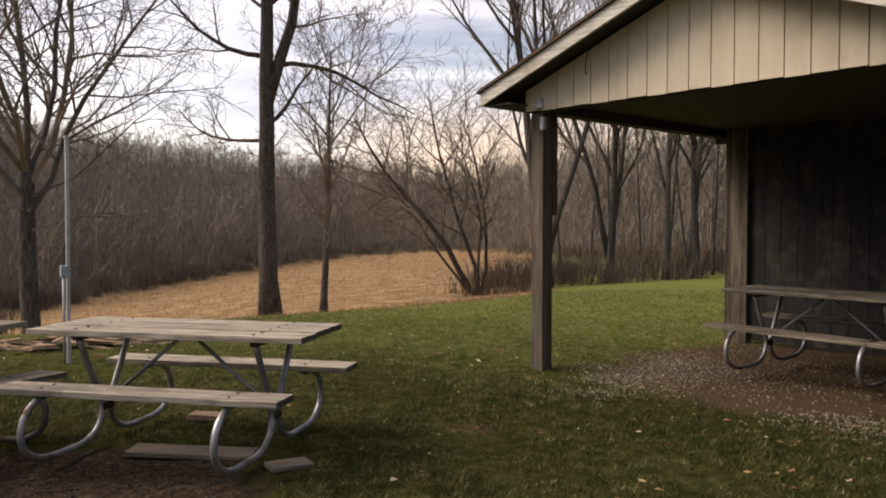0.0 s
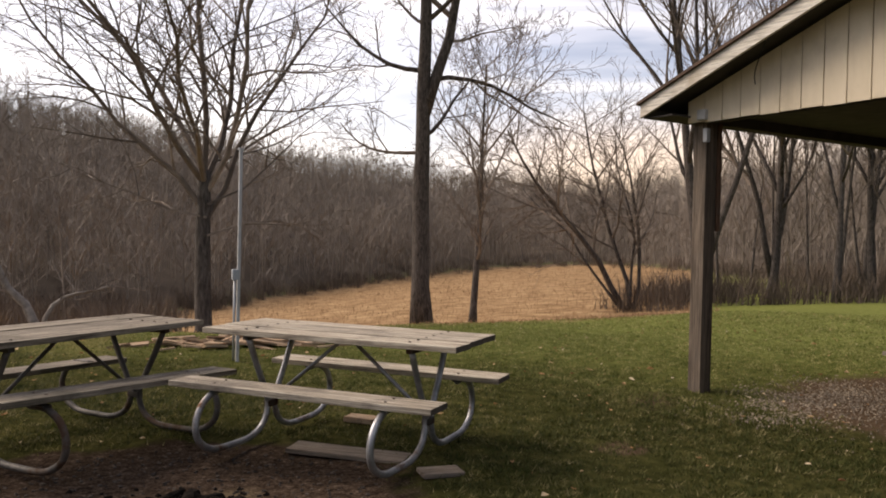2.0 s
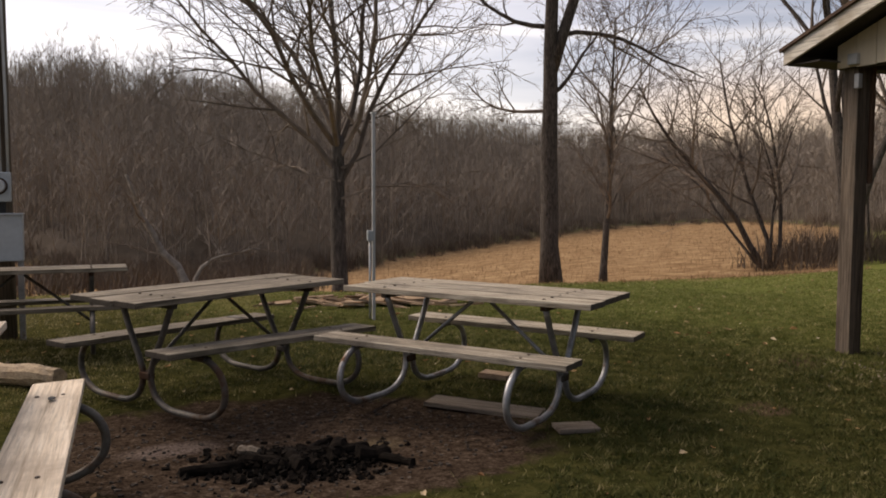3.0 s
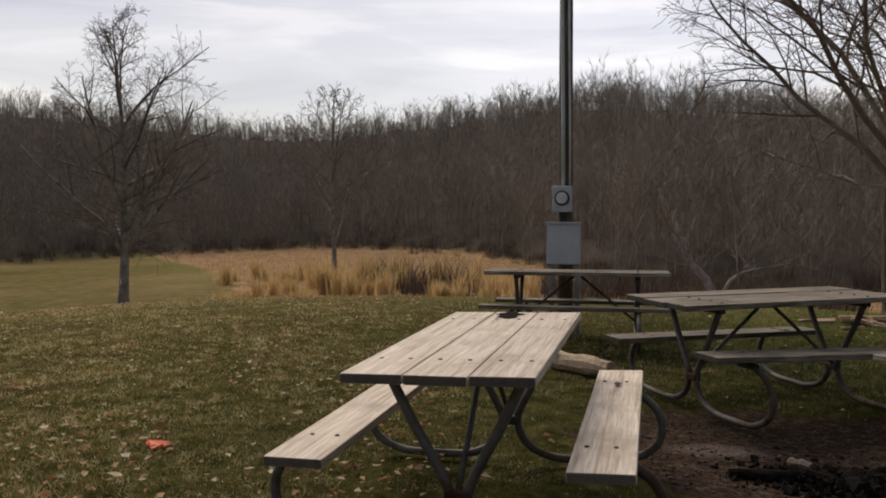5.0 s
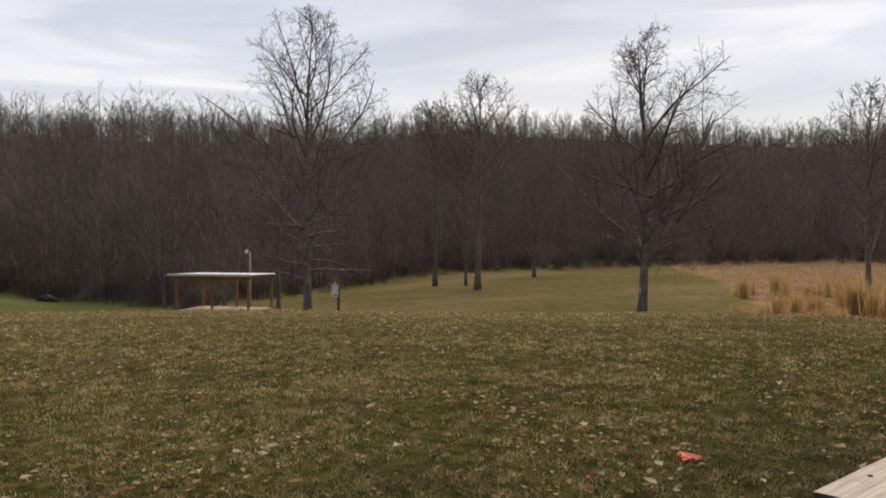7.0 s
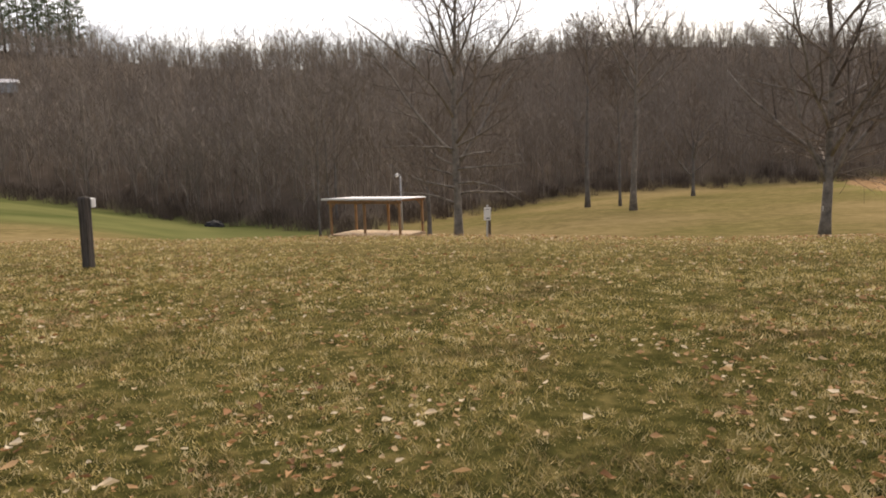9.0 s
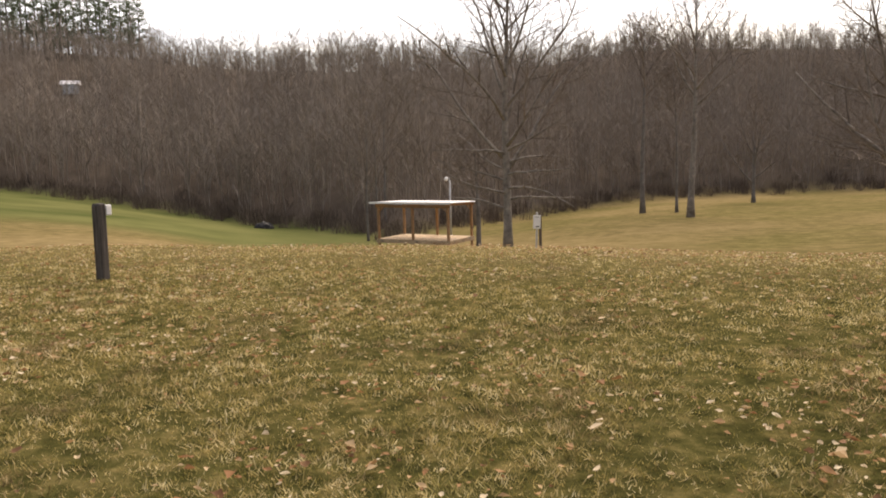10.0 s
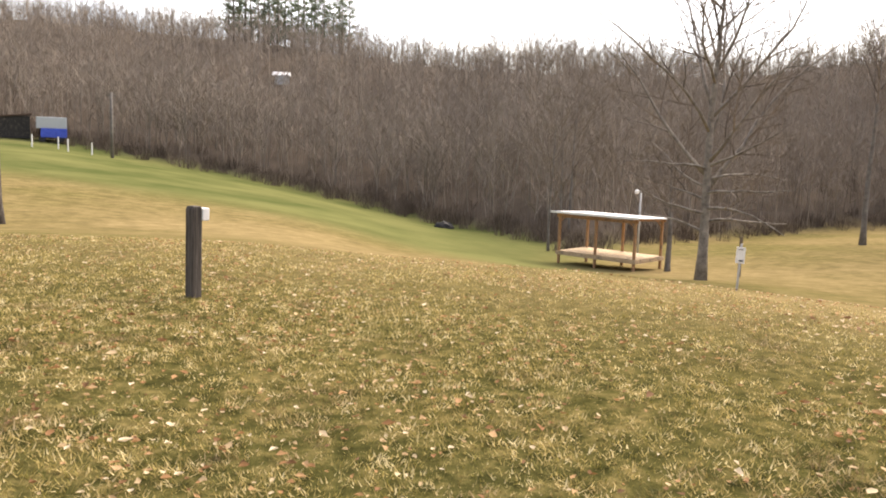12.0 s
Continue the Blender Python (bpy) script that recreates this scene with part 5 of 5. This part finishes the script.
# ---- the woods on the hillsides ----
def wood_protos(count, seed):
    """Far trees: a stem, rising limbs and a haze of fine twigs, in few triangles."""
    out = []
    for k in range(count):
        r = random.Random(seed + k)
        h = r.uniform(7.0, 10.0)
        V, F = [], []

        def stick(a, b, r0, r1, sides=3):
            d = (b - a).normalized()
            s1 = d.orthogonal().normalized()
            s2, m = d.cross(s1), len(V)
            for q, rr in ((a, r0), (b, r1)):
                for c in range(sides):
                    V.append(q + (s1 * math.cos(c * math.tau / sides) + s2 * math.sin(c * math.tau / sides)) * rr)
            for c in range(sides):
                e = (c + 1) % sides
                F.extend(((m + c, m + e, m + sides + e), (m + c, m + sides + e, m + sides + c)))

        lean = Vector((r.uniform(-0.12, 0.12), r.uniform(-0.12, 0.12), 1))
        r0 = r.uniform(0.035, 0.085)
        stick(Vector((0, 0, -0.5)), lean * h * 0.5, r0, r0 * 0.7)
        stick(lean * h * 0.5, lean * h, r0 * 0.7, 0.02)
        low = r.uniform(0.05, 0.25)
        for i in range(9):
            f = low + (0.97 - low) * (i + r.random()) / 9
            a = i * 2.4 + r.uniform(-0.5, 0.5)
            ln = h * 0.42 * (1.25 - f) * r.uniform(0.7, 1.25)
            p = lean * h * f
            d = Vector((math.cos(a), math.sin(a), r.uniform(0.6, 1.5))).normalized()
            s0 = Vector((-d.y, d.x, 0)).normalized() * 0.04 * (1.3 - f)
            m = len(V)
            V.extend((p - s0, p + s0, p + d * ln + UP * ln * 0.15))
            F.append((m, m + 1, m + 2))
            for j in range(8):
                q = p + d * ln * r.uniform(0.2, 1.0)
                e = (d + Vector((r.uniform(-0.9, 0.9), r.uniform(-0.9, 0.9), r.uniform(-0.3, 1.1)))).normalized()
                s1 = e.orthogonal().normalized() * r.uniform(0.013, 0.027)
                m = len(V)
                V.extend((q - s1, q + s1, q + e * r.uniform(0.6, 1.7)))
                F.append((m, m + 1, m + 2))
        out.append((np.array([tuple(p) for p in V], np.float32), np.array(F, np.int32)))
    return out


def scatter(name, protos, xs, ys, scales, material, seed):
    rs = np.random.RandomState(seed)
    V, F, n = [], [], 0
    zs = gz(xs, ys)
    for x, y, z, s in zip(xs, ys, zs, scales):
        v, f = protos[rs.randint(len(protos))]
        a = rs.uniform(0, 6.283)
        c, s_ = math.cos(a) * s, math.sin(a) * s
        w = np.empty_like(v)
        w[:, 0], w[:, 1], w[:, 2] = v[:, 0] * c - v[:, 1] * s_ + x, v[:, 0] * s_ + v[:, 1] * c + y, v[:, 2] * s * rs.uniform(0.9, 1.12) + z
        V.append(w)
        F.append(f + n)
        n += len(v)
    return raw_mesh(name, np.concatenate(V), np.concatenate(F), material)


rs = np.random.RandomState(5)
N = 10500
th = rs.uniform(8, 200, N)
fr = np.interp(th, TH, FOOT_R)
u = rs.rand(N)
pick = rs.rand(N)
dd = np.where(pick < 0.19, u * 12, 6 + u * 74)
rw = fr + dd
keep = rs.rand(N) < np.clip((rw / 110), 0.25, 1)
keep &= ~((np.abs(th - 175.6) < 1.5) & (rw > hr - 13) & (rw < hr + 3))
th, rw = th[keep], rw[keep]
wx, wy = rw * np.cos(np.radians(th)), rw * np.sin(np.radians(th))
late = smooth01((rw - np.interp(th, TH, FOOT_R) - 62) / 40)
woods_ob = scatter("woods", wood_protos(9, 40), wx, wy, rs.uniform(0.55, 1.05, len(wx)) * (1 - 0.60 * late), FOREST, 6)
tagged(woods_ob, "dense grey-brown leafless woods covering the hillsides", "woods", kind="stuff")


def crown_protos(count, seed):
    """Ridge trees: forked limbs and a rounded, finely twigged head."""
    out = []
    for k in range(count):
        r = random.Random(seed + k)
        V, F = [], []

        def sliver(p, q, w):
            s = Vector((r.uniform(-1, 1), r.uniform(-1, 1), 0)).normalized() * w
            m = len(V)
            V.extend((p - s, p + s, q))
            F.append((m, m + 1, m + 2))

        h, rad_ = r.uniform(7.6, 9.2), r.uniform(1.7, 2.6)
        sliver(Vector((0, 0, -0.5)), Vector((0, 0, h * 0.95)), 0.11)
        mid = Vector((0, 0, h - rad_ * 1.15))
        for i in range(13):
            a = i * 2.4 + r.uniform(-0.4, 0.4)
            d = Vector((math.cos(a), math.sin(a), r.uniform(0.3, 2.4))).normalized()
            p = Vector((0, 0, h * r.uniform(0.25, 0.7)))
            q = mid + Vector((d.x * rad_, d.y * rad_, d.z * rad_ * 1.1)) * r.uniform(0.75, 1.05)
            sliver(p, q, 0.045)
            for j in range(16):
                b_ = p.lerp(q, r.uniform(0.35, 1.0))
                e = ((q - p).normalized() + Vector((r.uniform(-1, 1), r.uniform(-1, 1), r.uniform(-0.4, 1.0)))).normalized()
                sliver(b_, b_ + e * r.uniform(0.35, 0.95), r.uniform(0.013, 0.025))
        out.append((np.array([tuple(p) for p in V], np.float32), np.array(F, np.int32)))
    return out


th = np.linspace(14, 198, 1250) + rs.normal(0, 0.25, 1250)
rw = np.interp(th, TH, FOOT_R) + rs.uniform(111, 132, 1250)
size = rs.uniform(0.80, 1.05, 1250) * np.where(rs.rand(1250) < 0.06, 1.18, 1.0)
near_t = rs.uniform(14, 198, 1000)
near_d = rs.uniform(64, 108, 1000)
th, rw = np.append(th, near_t), np.append(rw, np.interp(near_t, TH, FOOT_R) + near_d)
size = np.append(size, rs.uniform(0.42, 0.60, 1000) * np.interp(near_d, (64, 108), (1.3, 0.75)))
keep = ~((np.abs(th - 175.6) < 1.5) & (rw < hr + 3))
th, rw, size = th[keep], rw[keep], size[keep]
ridge = scatter("ridge_woods", crown_protos(7, 140), rw * np.cos(np.radians(th)), rw * np.sin(np.radians(th)), size, FOREST, 7)
tagged(ridge, "round-headed bare trees lining the ridge", "woods", kind="stuff")


def brush_protos(count, seed):
    out = []
    for k in range(count):
        r = random.Random(seed + k)
        V, F = [], []
        for i in range(34):
            a, b = r.uniform(0, math.tau), r.uniform(0.1, 0.75)
            d = Vector((math.cos(a) * b, math.sin(a) * b, 1)).normalized()
            p = Vector((r.uniform(-0.7, 0.7), r.uniform(-0.7, 0.7), -0.1))
            ln = r.uniform(0.8, 2.2)
            s1 = Vector((math.cos(a + 1.3), math.sin(a + 1.3), 0)) * 0.02
            q = p + d * ln * 0.5
            e = p + (d + Vector((r.uniform(-0.3, 0.3), r.uniform(-0.3, 0.3), 0))) * ln
            m = len(V)
            V.extend((p - s1, p + s1, q + s1 * 0.7, q - s1 * 0.7, e))
            F.extend(((m, m + 1, m + 2), (m, m + 2, m + 3), (m + 3, m + 2, m + 4)))
        out.append((np.array([tuple(p) for p in V], np.float32), np.array(F, np.int32)))
    return out


th = rs.uniform(10, 198, 1500)
rb = np.interp(th, TH, FOOT_R) + rs.normal(0, 2.2, 1500)
extra_t, extra_r = rs.uniform(28, 47, 130), rs.uniform(34, 46, 130)
th, rb = np.append(th, extra_t), np.append(rb, extra_r)
extra_t, extra_r = rs.uniform(76, 96, 160), rs.uniform(30, 52, 160)
th, rb = np.append(th, extra_t), np.append(rb, extra_r)
extra_t, extra_r = rs.uniform(101, 108, 34), rs.uniform(33, 41, 34)
th, rb = np.append(th, extra_t), np.append(rb, extra_r)
ridge_t = rs.uniform(10, 198, 1500)
th, rb = np.append(th, ridge_t), np.append(rb, np.interp(ridge_t, TH, FOOT_R) + rs.uniform(94, 124, 1500))
brush = scatter("brush", brush_protos(6, 90), rb * np.cos(np.radians(th)), rb * np.sin(np.radians(th)), rs.uniform(0.6, 1.4, len(th)) * np.where(np.arange(len(th)) >= len(th) - 1500, 1.5, 0.75), BRUSH, 8)
tagged(brush, "tangled brown brush along the foot of the woods", "brush", kind="stuff")


# pines on the western skyline
def pine(x, y, h, seed):
    r = random.Random(seed)
    ob = thing("pine_tree", (x, y, g(x, y)), "dark green pine standing on the ridge", "tree", "pines on the ridge")
    tb = Tubes()
    tb.add([Vector((0, 0, -0.5)), Vector((0, 0, h))], [0.25, 0.05], 6)
    V, F = [], []
    bare, wide = r.uniform(0.03, 0.15), r.uniform(0.24, 0.31)
    for k in range(26):
        f = bare + (0.99 - bare) * (k + r.random()) / 26
        a = k * 2.4 + r.uniform(-0.6, 0.6)
        ln = h * wide * (1.08 - f) ** 0.62 * r.uniform(0.65, 1.2)
        root = Vector((0, 0, h * f))
        tip = root + Vector((math.cos(a) * ln, math.sin(a) * ln, ln * r.uniform(0.1, 0.5)))
        tb.add([root, tip], [0.05, 0.015], 3, False)
        for j in range(int(26 + 9 * ln)):
            c = root.lerp(tip, r.uniform(0.25, 1.05)) + Vector((r.gauss(0, 0.30), r.gauss(0, 0.30), r.gauss(0.05, 0.20)))
            m = len(V)
            d = Vector((r.uniform(-1, 1), r.uniform(-1, 1), r.uniform(-0.2, 0.9))) * 0.42
            e = d.orthogonal().normalized() * 0.10
            V.extend((c - e, c + e, c + d))
            F.append((m, m + 1, m + 2))
    tb.make("trunk", BARK, ob)
    mesh_ob("crown", V, F, PINE, ob)


rpn = random.Random(3)
for k in range(22):
    a = 171.4 + 8.0 * (k + rpn.uniform(0, 0.9)) / 22
    rr = rpn.uniform(174, 192)
    pine(rr * math.cos(radians(a)), rr * math.sin(radians(a)), rpn.uniform(11.5, 14.5), 900 + k)


# ---- tall golden grass, lawn blades, leaves, gravel ----
def blades(name, x, y, h, w, lean, material, seed, z=None):
    """Bent blades of two triangles and a tip each."""
    rs = np.random.RandomState(seed)
    n = len(x)
    a, b = rs.uniform(0, 6.283, n), rs.uniform(0, 6.283, n)
    z = gz(x, y) if z is None else z
    ux, uy = np.cos(a) * w / 2, np.sin(a) * w / 2
    lx, ly = np.cos(b) * lean * h, np.sin(b) * lean * h
    p = np.empty((n, 5, 3), np.float32)
    p[:, 0] = np.stack([x - ux, y - uy, z - 0.005], -1)
    p[:, 1] = np.stack([x + ux, y + uy, z - 0.005], -1)
    p[:, 2] = np.stack([x - ux * 0.8 + lx * 0.35, y - uy * 0.8 + ly * 0.35, z + h * 0.6], -1)
    p[:, 3] = np.stack([x + ux * 0.8 + lx * 0.35, y + uy * 0.8 + ly * 0.35, z + h * 0.6], -1)
    p[:, 4] = np.stack([x + lx, y + ly, z + h * np.sqrt(np.clip(1 - lean * lean * 0.6, 0.05, 1))], -1)
    i = np.arange(n)[:, None, None] * 5
    f = (np.array([[0, 1, 3], [0, 3, 2], [2, 3, 4]])[None] + i).reshape(-1, 3)
    return raw_mesh(name, p.reshape(-1, 3), f, material)


def short_blades(name, x, y, h, w, lean, material, seed):
    """Short blades of one leaning triangle each."""
    rs = np.random.RandomState(seed)
    n = len(x)
    a = rs.uniform(0, 6.283, n)
    b = a + 1.57 + rs.normal(0, 0.5, n)
    z = gz(x, y)
    ux, uy = np.cos(a) * w / 2, np.sin(a) * w / 2
    out = h * np.sin(lean)
    p = np.empty((n, 3, 3), np.float32)
    p[:, 0] = np.stack([x - ux, y - uy, z - 0.004], -1)
    p[:, 1] = np.stack([x + ux, y + uy, z - 0.004], -1)
    p[:, 2] = np.stack([x + np.cos(b) * out, y + np.sin(b) * out, z + h * np.cos(lean)], -1)
    return raw_mesh(name, p.reshape(-1, 3), np.arange(n * 3).reshape(-1, 3), material)


def fuzz(x, y, seed, scale):
    """Smooth random patches from 0 to 1."""
    r = np.random.RandomState(seed)
    t = r.rand(64, 64)
    u, v = np.asarray(x) / scale, np.asarray(y) / scale
    i, j = np.floor(u).astype(int), np.floor(v).astype(int)
    fu, fv = smooth01(u - i), smooth01(v - j)
    q = lambda a, b: t[a % 64, b % 64]
    return (q(i, j) * (1 - fu) + q(i + 1, j) * fu) * (1 - fv) + (q(i, j + 1) * (1 - fu) + q(i + 1, j + 1) * fu) * fv


rs = np.random.RandomState(12)
N = 1400000
ang = rs.uniform(12, 215, N)
rr = 1.7 + 20 * rs.rand(N) ** 1.0
bx, by = rr * np.cos(np.radians(ang)), rr * np.sin(np.radians(ang))
clump = (fuzz(bx, by, 1, 0.7) + fuzz(bx, by, 2, 0.22) + fuzz(bx, by, 3, 0.09)) / 1.5 - 1
keep = (inside(PIT, bx, by) + rs.normal(0, 0.10, N) > 1.12) & (inside(GRAVEL, bx, by) + rs.normal(0, 0.1, N) > 1.0) & (rs.rand(N) < 0.88 + 1.1 * clump)
brow_r = np.interp(ang, TH, BROW_R)
keep &= rs.rand(N) < np.clip((brow_r * 1.35 - rr) / (brow_r * 0.6), 0, 1)
bx, by, rr = bx[keep], by[keep], rr[keep]
n = len(bx)
hh = rs.uniform(0.018, 0.054, n) * np.clip(1 + 1.1 * clump[keep], 0.4, 1.7)
along = np.clip(-(bx * 0.86 - by * 0.51), 0, 5.0)
off = np.hypot(bx + along * 0.86, by - along * 0.51)
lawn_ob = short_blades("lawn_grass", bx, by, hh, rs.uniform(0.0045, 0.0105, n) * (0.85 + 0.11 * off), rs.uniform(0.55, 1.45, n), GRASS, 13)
tagged(lawn_ob, "short patchy winter lawn, green and straw mixed", "grass", kind="stuff")

tc = np.stack([rs.uniform(97, 119.5, 120), 30.5 + 17 * rs.rand(120) ** 1.3, 0.45 + 1.45 * rs.rand(120) ** 1.4], -1)
tc = tc[rs.rand(120) < np.clip(1.1 - (tc[:, 0] - 112) / 14, 0.25, 1)]
k = (len(tc) * rs.rand(17000) ** 1.9).astype(int)
tx_ = tc[k, 1] * np.cos(np.radians(tc[k, 0])) + rs.normal(0, 0.14, len(k))
ty_ = tc[k, 1] * np.sin(np.radians(tc[k, 0])) + rs.normal(0, 0.19, len(k))
th_ = tc[k, 2]
gold = blades("tall_grass", tx_, ty_, rs.uniform(0.45, 1.0, len(k)) * th_, rs.uniform(0.015, 0.04, len(k)), rs.uniform(0.05, 0.5, len(k)), GOLD, 14)
tagged(gold, "golden tufts of tall dry grass along the field edge", "grass", kind="stuff")
N = 60000
ang, rr = rs.uniform(40, 127, N), 20 + 98 * rs.rand(N) ** 1.2
keep = (rr < np.interp(ang, TH, FOOT_R)) & ((ang < 76) | (rr > 40)) & (ang < 117 + (rr - 31) * 0.075 + rs.normal(0, 1.2, N)) & (rr > np.interp(ang, TH, BROW_R) * 1.3)
ang, rr = ang[keep], rr[keep]
ex, ey = rr * np.cos(np.radians(ang)), rr * np.sin(np.radians(ang))
fieldg = blades("field_grass", ex, ey, rs.uniform(0.05, 0.22, len(ex)), rs.uniform(0.010, 0.022, len(ex)) * (0.5 + rr / 60), rs.uniform(0.2, 0.9, len(ex)), STUBBLE, 15)
tagged(fieldg, "rough brown dry grass covering the valley field", "grass", kind="stuff")


def chips(name, x, y, size, material, seed, flat=0.25, lift=0.01, leaf=False):
    """Small curled leaves, or stones, strewn on the ground."""
    rs = np.random.RandomState(seed)
    n = len(x)
    a = rs.uniform(0, 6.283, n)
    z = gz(x, y) + lift
    c, s = np.cos(a) * size, np.sin(a) * size
    if leaf:
        k = np.array([(-1, 0, 0.1), (-0.3, 0.55, 0.35), (0.4, 0.5, 0.3), (1, 0.05, 0.25), (0.35, -0.5, 0.4), (-0.35, -0.45, 0.3), (0, 0, 0)])
        f = np.array([(6, 0, 1), (6, 1, 2), (6, 2, 3), (6, 3, 4), (6, 4, 5), (6, 5, 0)])
    else:
        k = np.array([(-1, -0.7, 0), (0.8, -0.9, 0), (1, 0.7, 0), (-0.8, 0.9, 0), (-0.6, -0.4, 1.6), (0.5, -0.5, 1.8), (0.55, 0.45, 1.5), (-0.5, 0.5, 1.7)])
        f = np.array([(4, 5, 6), (4, 6, 7), (0, 1, 5), (0, 5, 4), (1, 2, 6), (1, 6, 5), (2, 3, 7), (2, 7, 6), (3, 0, 4), (3, 4, 7)])
    p = np.empty((n, len(k), 3), np.float32)
    for j, (u, v, w) in enumerate(k):
        ju, jv = u * rs.uniform(0.7, 1.2, n), v * rs.uniform(0.6, 1.3, n)
        p[:, j] = np.stack([x + ju * c - jv * s, y + ju * s + jv * c, z + w * size * flat * rs.uniform(0.2, 1.8, n)], -1)
    return raw_mesh(name, p.reshape(-1, 3), (f[None] + np.arange(n)[:, None, None] * len(k)).reshape(-1, 3), material)


N = 40000
ang, rr = rs.uniform(20, 222, N), 1.5 + 19 * rs.rand(N) ** 0.8
keep = rs.rand(N) < np.where(ang > 105, 1.0, 0.07) * (inside(PIT, rr * np.cos(np.radians(ang)), rr * np.sin(np.radians(ang))) > 0.95) * np.clip(3.2 * fuzz(rr * np.cos(np.radians(ang)), rr * np.sin(np.radians(ang)), 8, 0.8) - 0.75, 0.12, 1)
lx, ly = (rr * np.cos(np.radians(ang)))[keep], (rr * np.sin(np.radians(ang)))[keep]
leaves = chips("fallen_leaves", lx, ly, rs.uniform(0.011, 0.031, len(lx)) * np.where(rs.rand(len(lx)) < 0.12, 1.5, 0.95), LEAF, 16, 1.15, 0.036, True)
tagged(leaves, "curled brown leaves strewn over the lawn", "leaves", kind="stuff")
beds = ((7.45, 5.0, 0.60, 0.38, 2600), (6.35, 4.75, 0.40, 0.35, 900), (6.35, 2.55, 0.30, 0.42, 1100), (8.1, 4.2, 0.9, 0.8, 1500), (7.0, 3.2, 0.7, 0.8, 500), (5.75, 4.55, 0.17, 0.13, 190))
px = np.concatenate([rs.normal(x, u, n_) for x, y, u, v, n_ in beds])
py = np.concatenate([rs.normal(y, v, n_) for x, y, u, v, n_ in beds])
keep = (inside(GRAVEL, px, py) < 1.14 + rs.normal(0, 0.06, len(px))) & (rs.rand(len(px)) < np.clip(2.2 * fuzz(px, py, 21, 0.45) - 0.2, 0.08, 1))
keep |= px < 5.95
px, py = px[keep], py[keep]
gravel = chips("gravel", px, py, rs.uniform(0.004, 0.0115, len(px)), STONE, 17, 0.6, -0.002)
tagged(gravel, "pale loose gravel scattered on the dirt under the shelter", "gravel", kind="stuff")
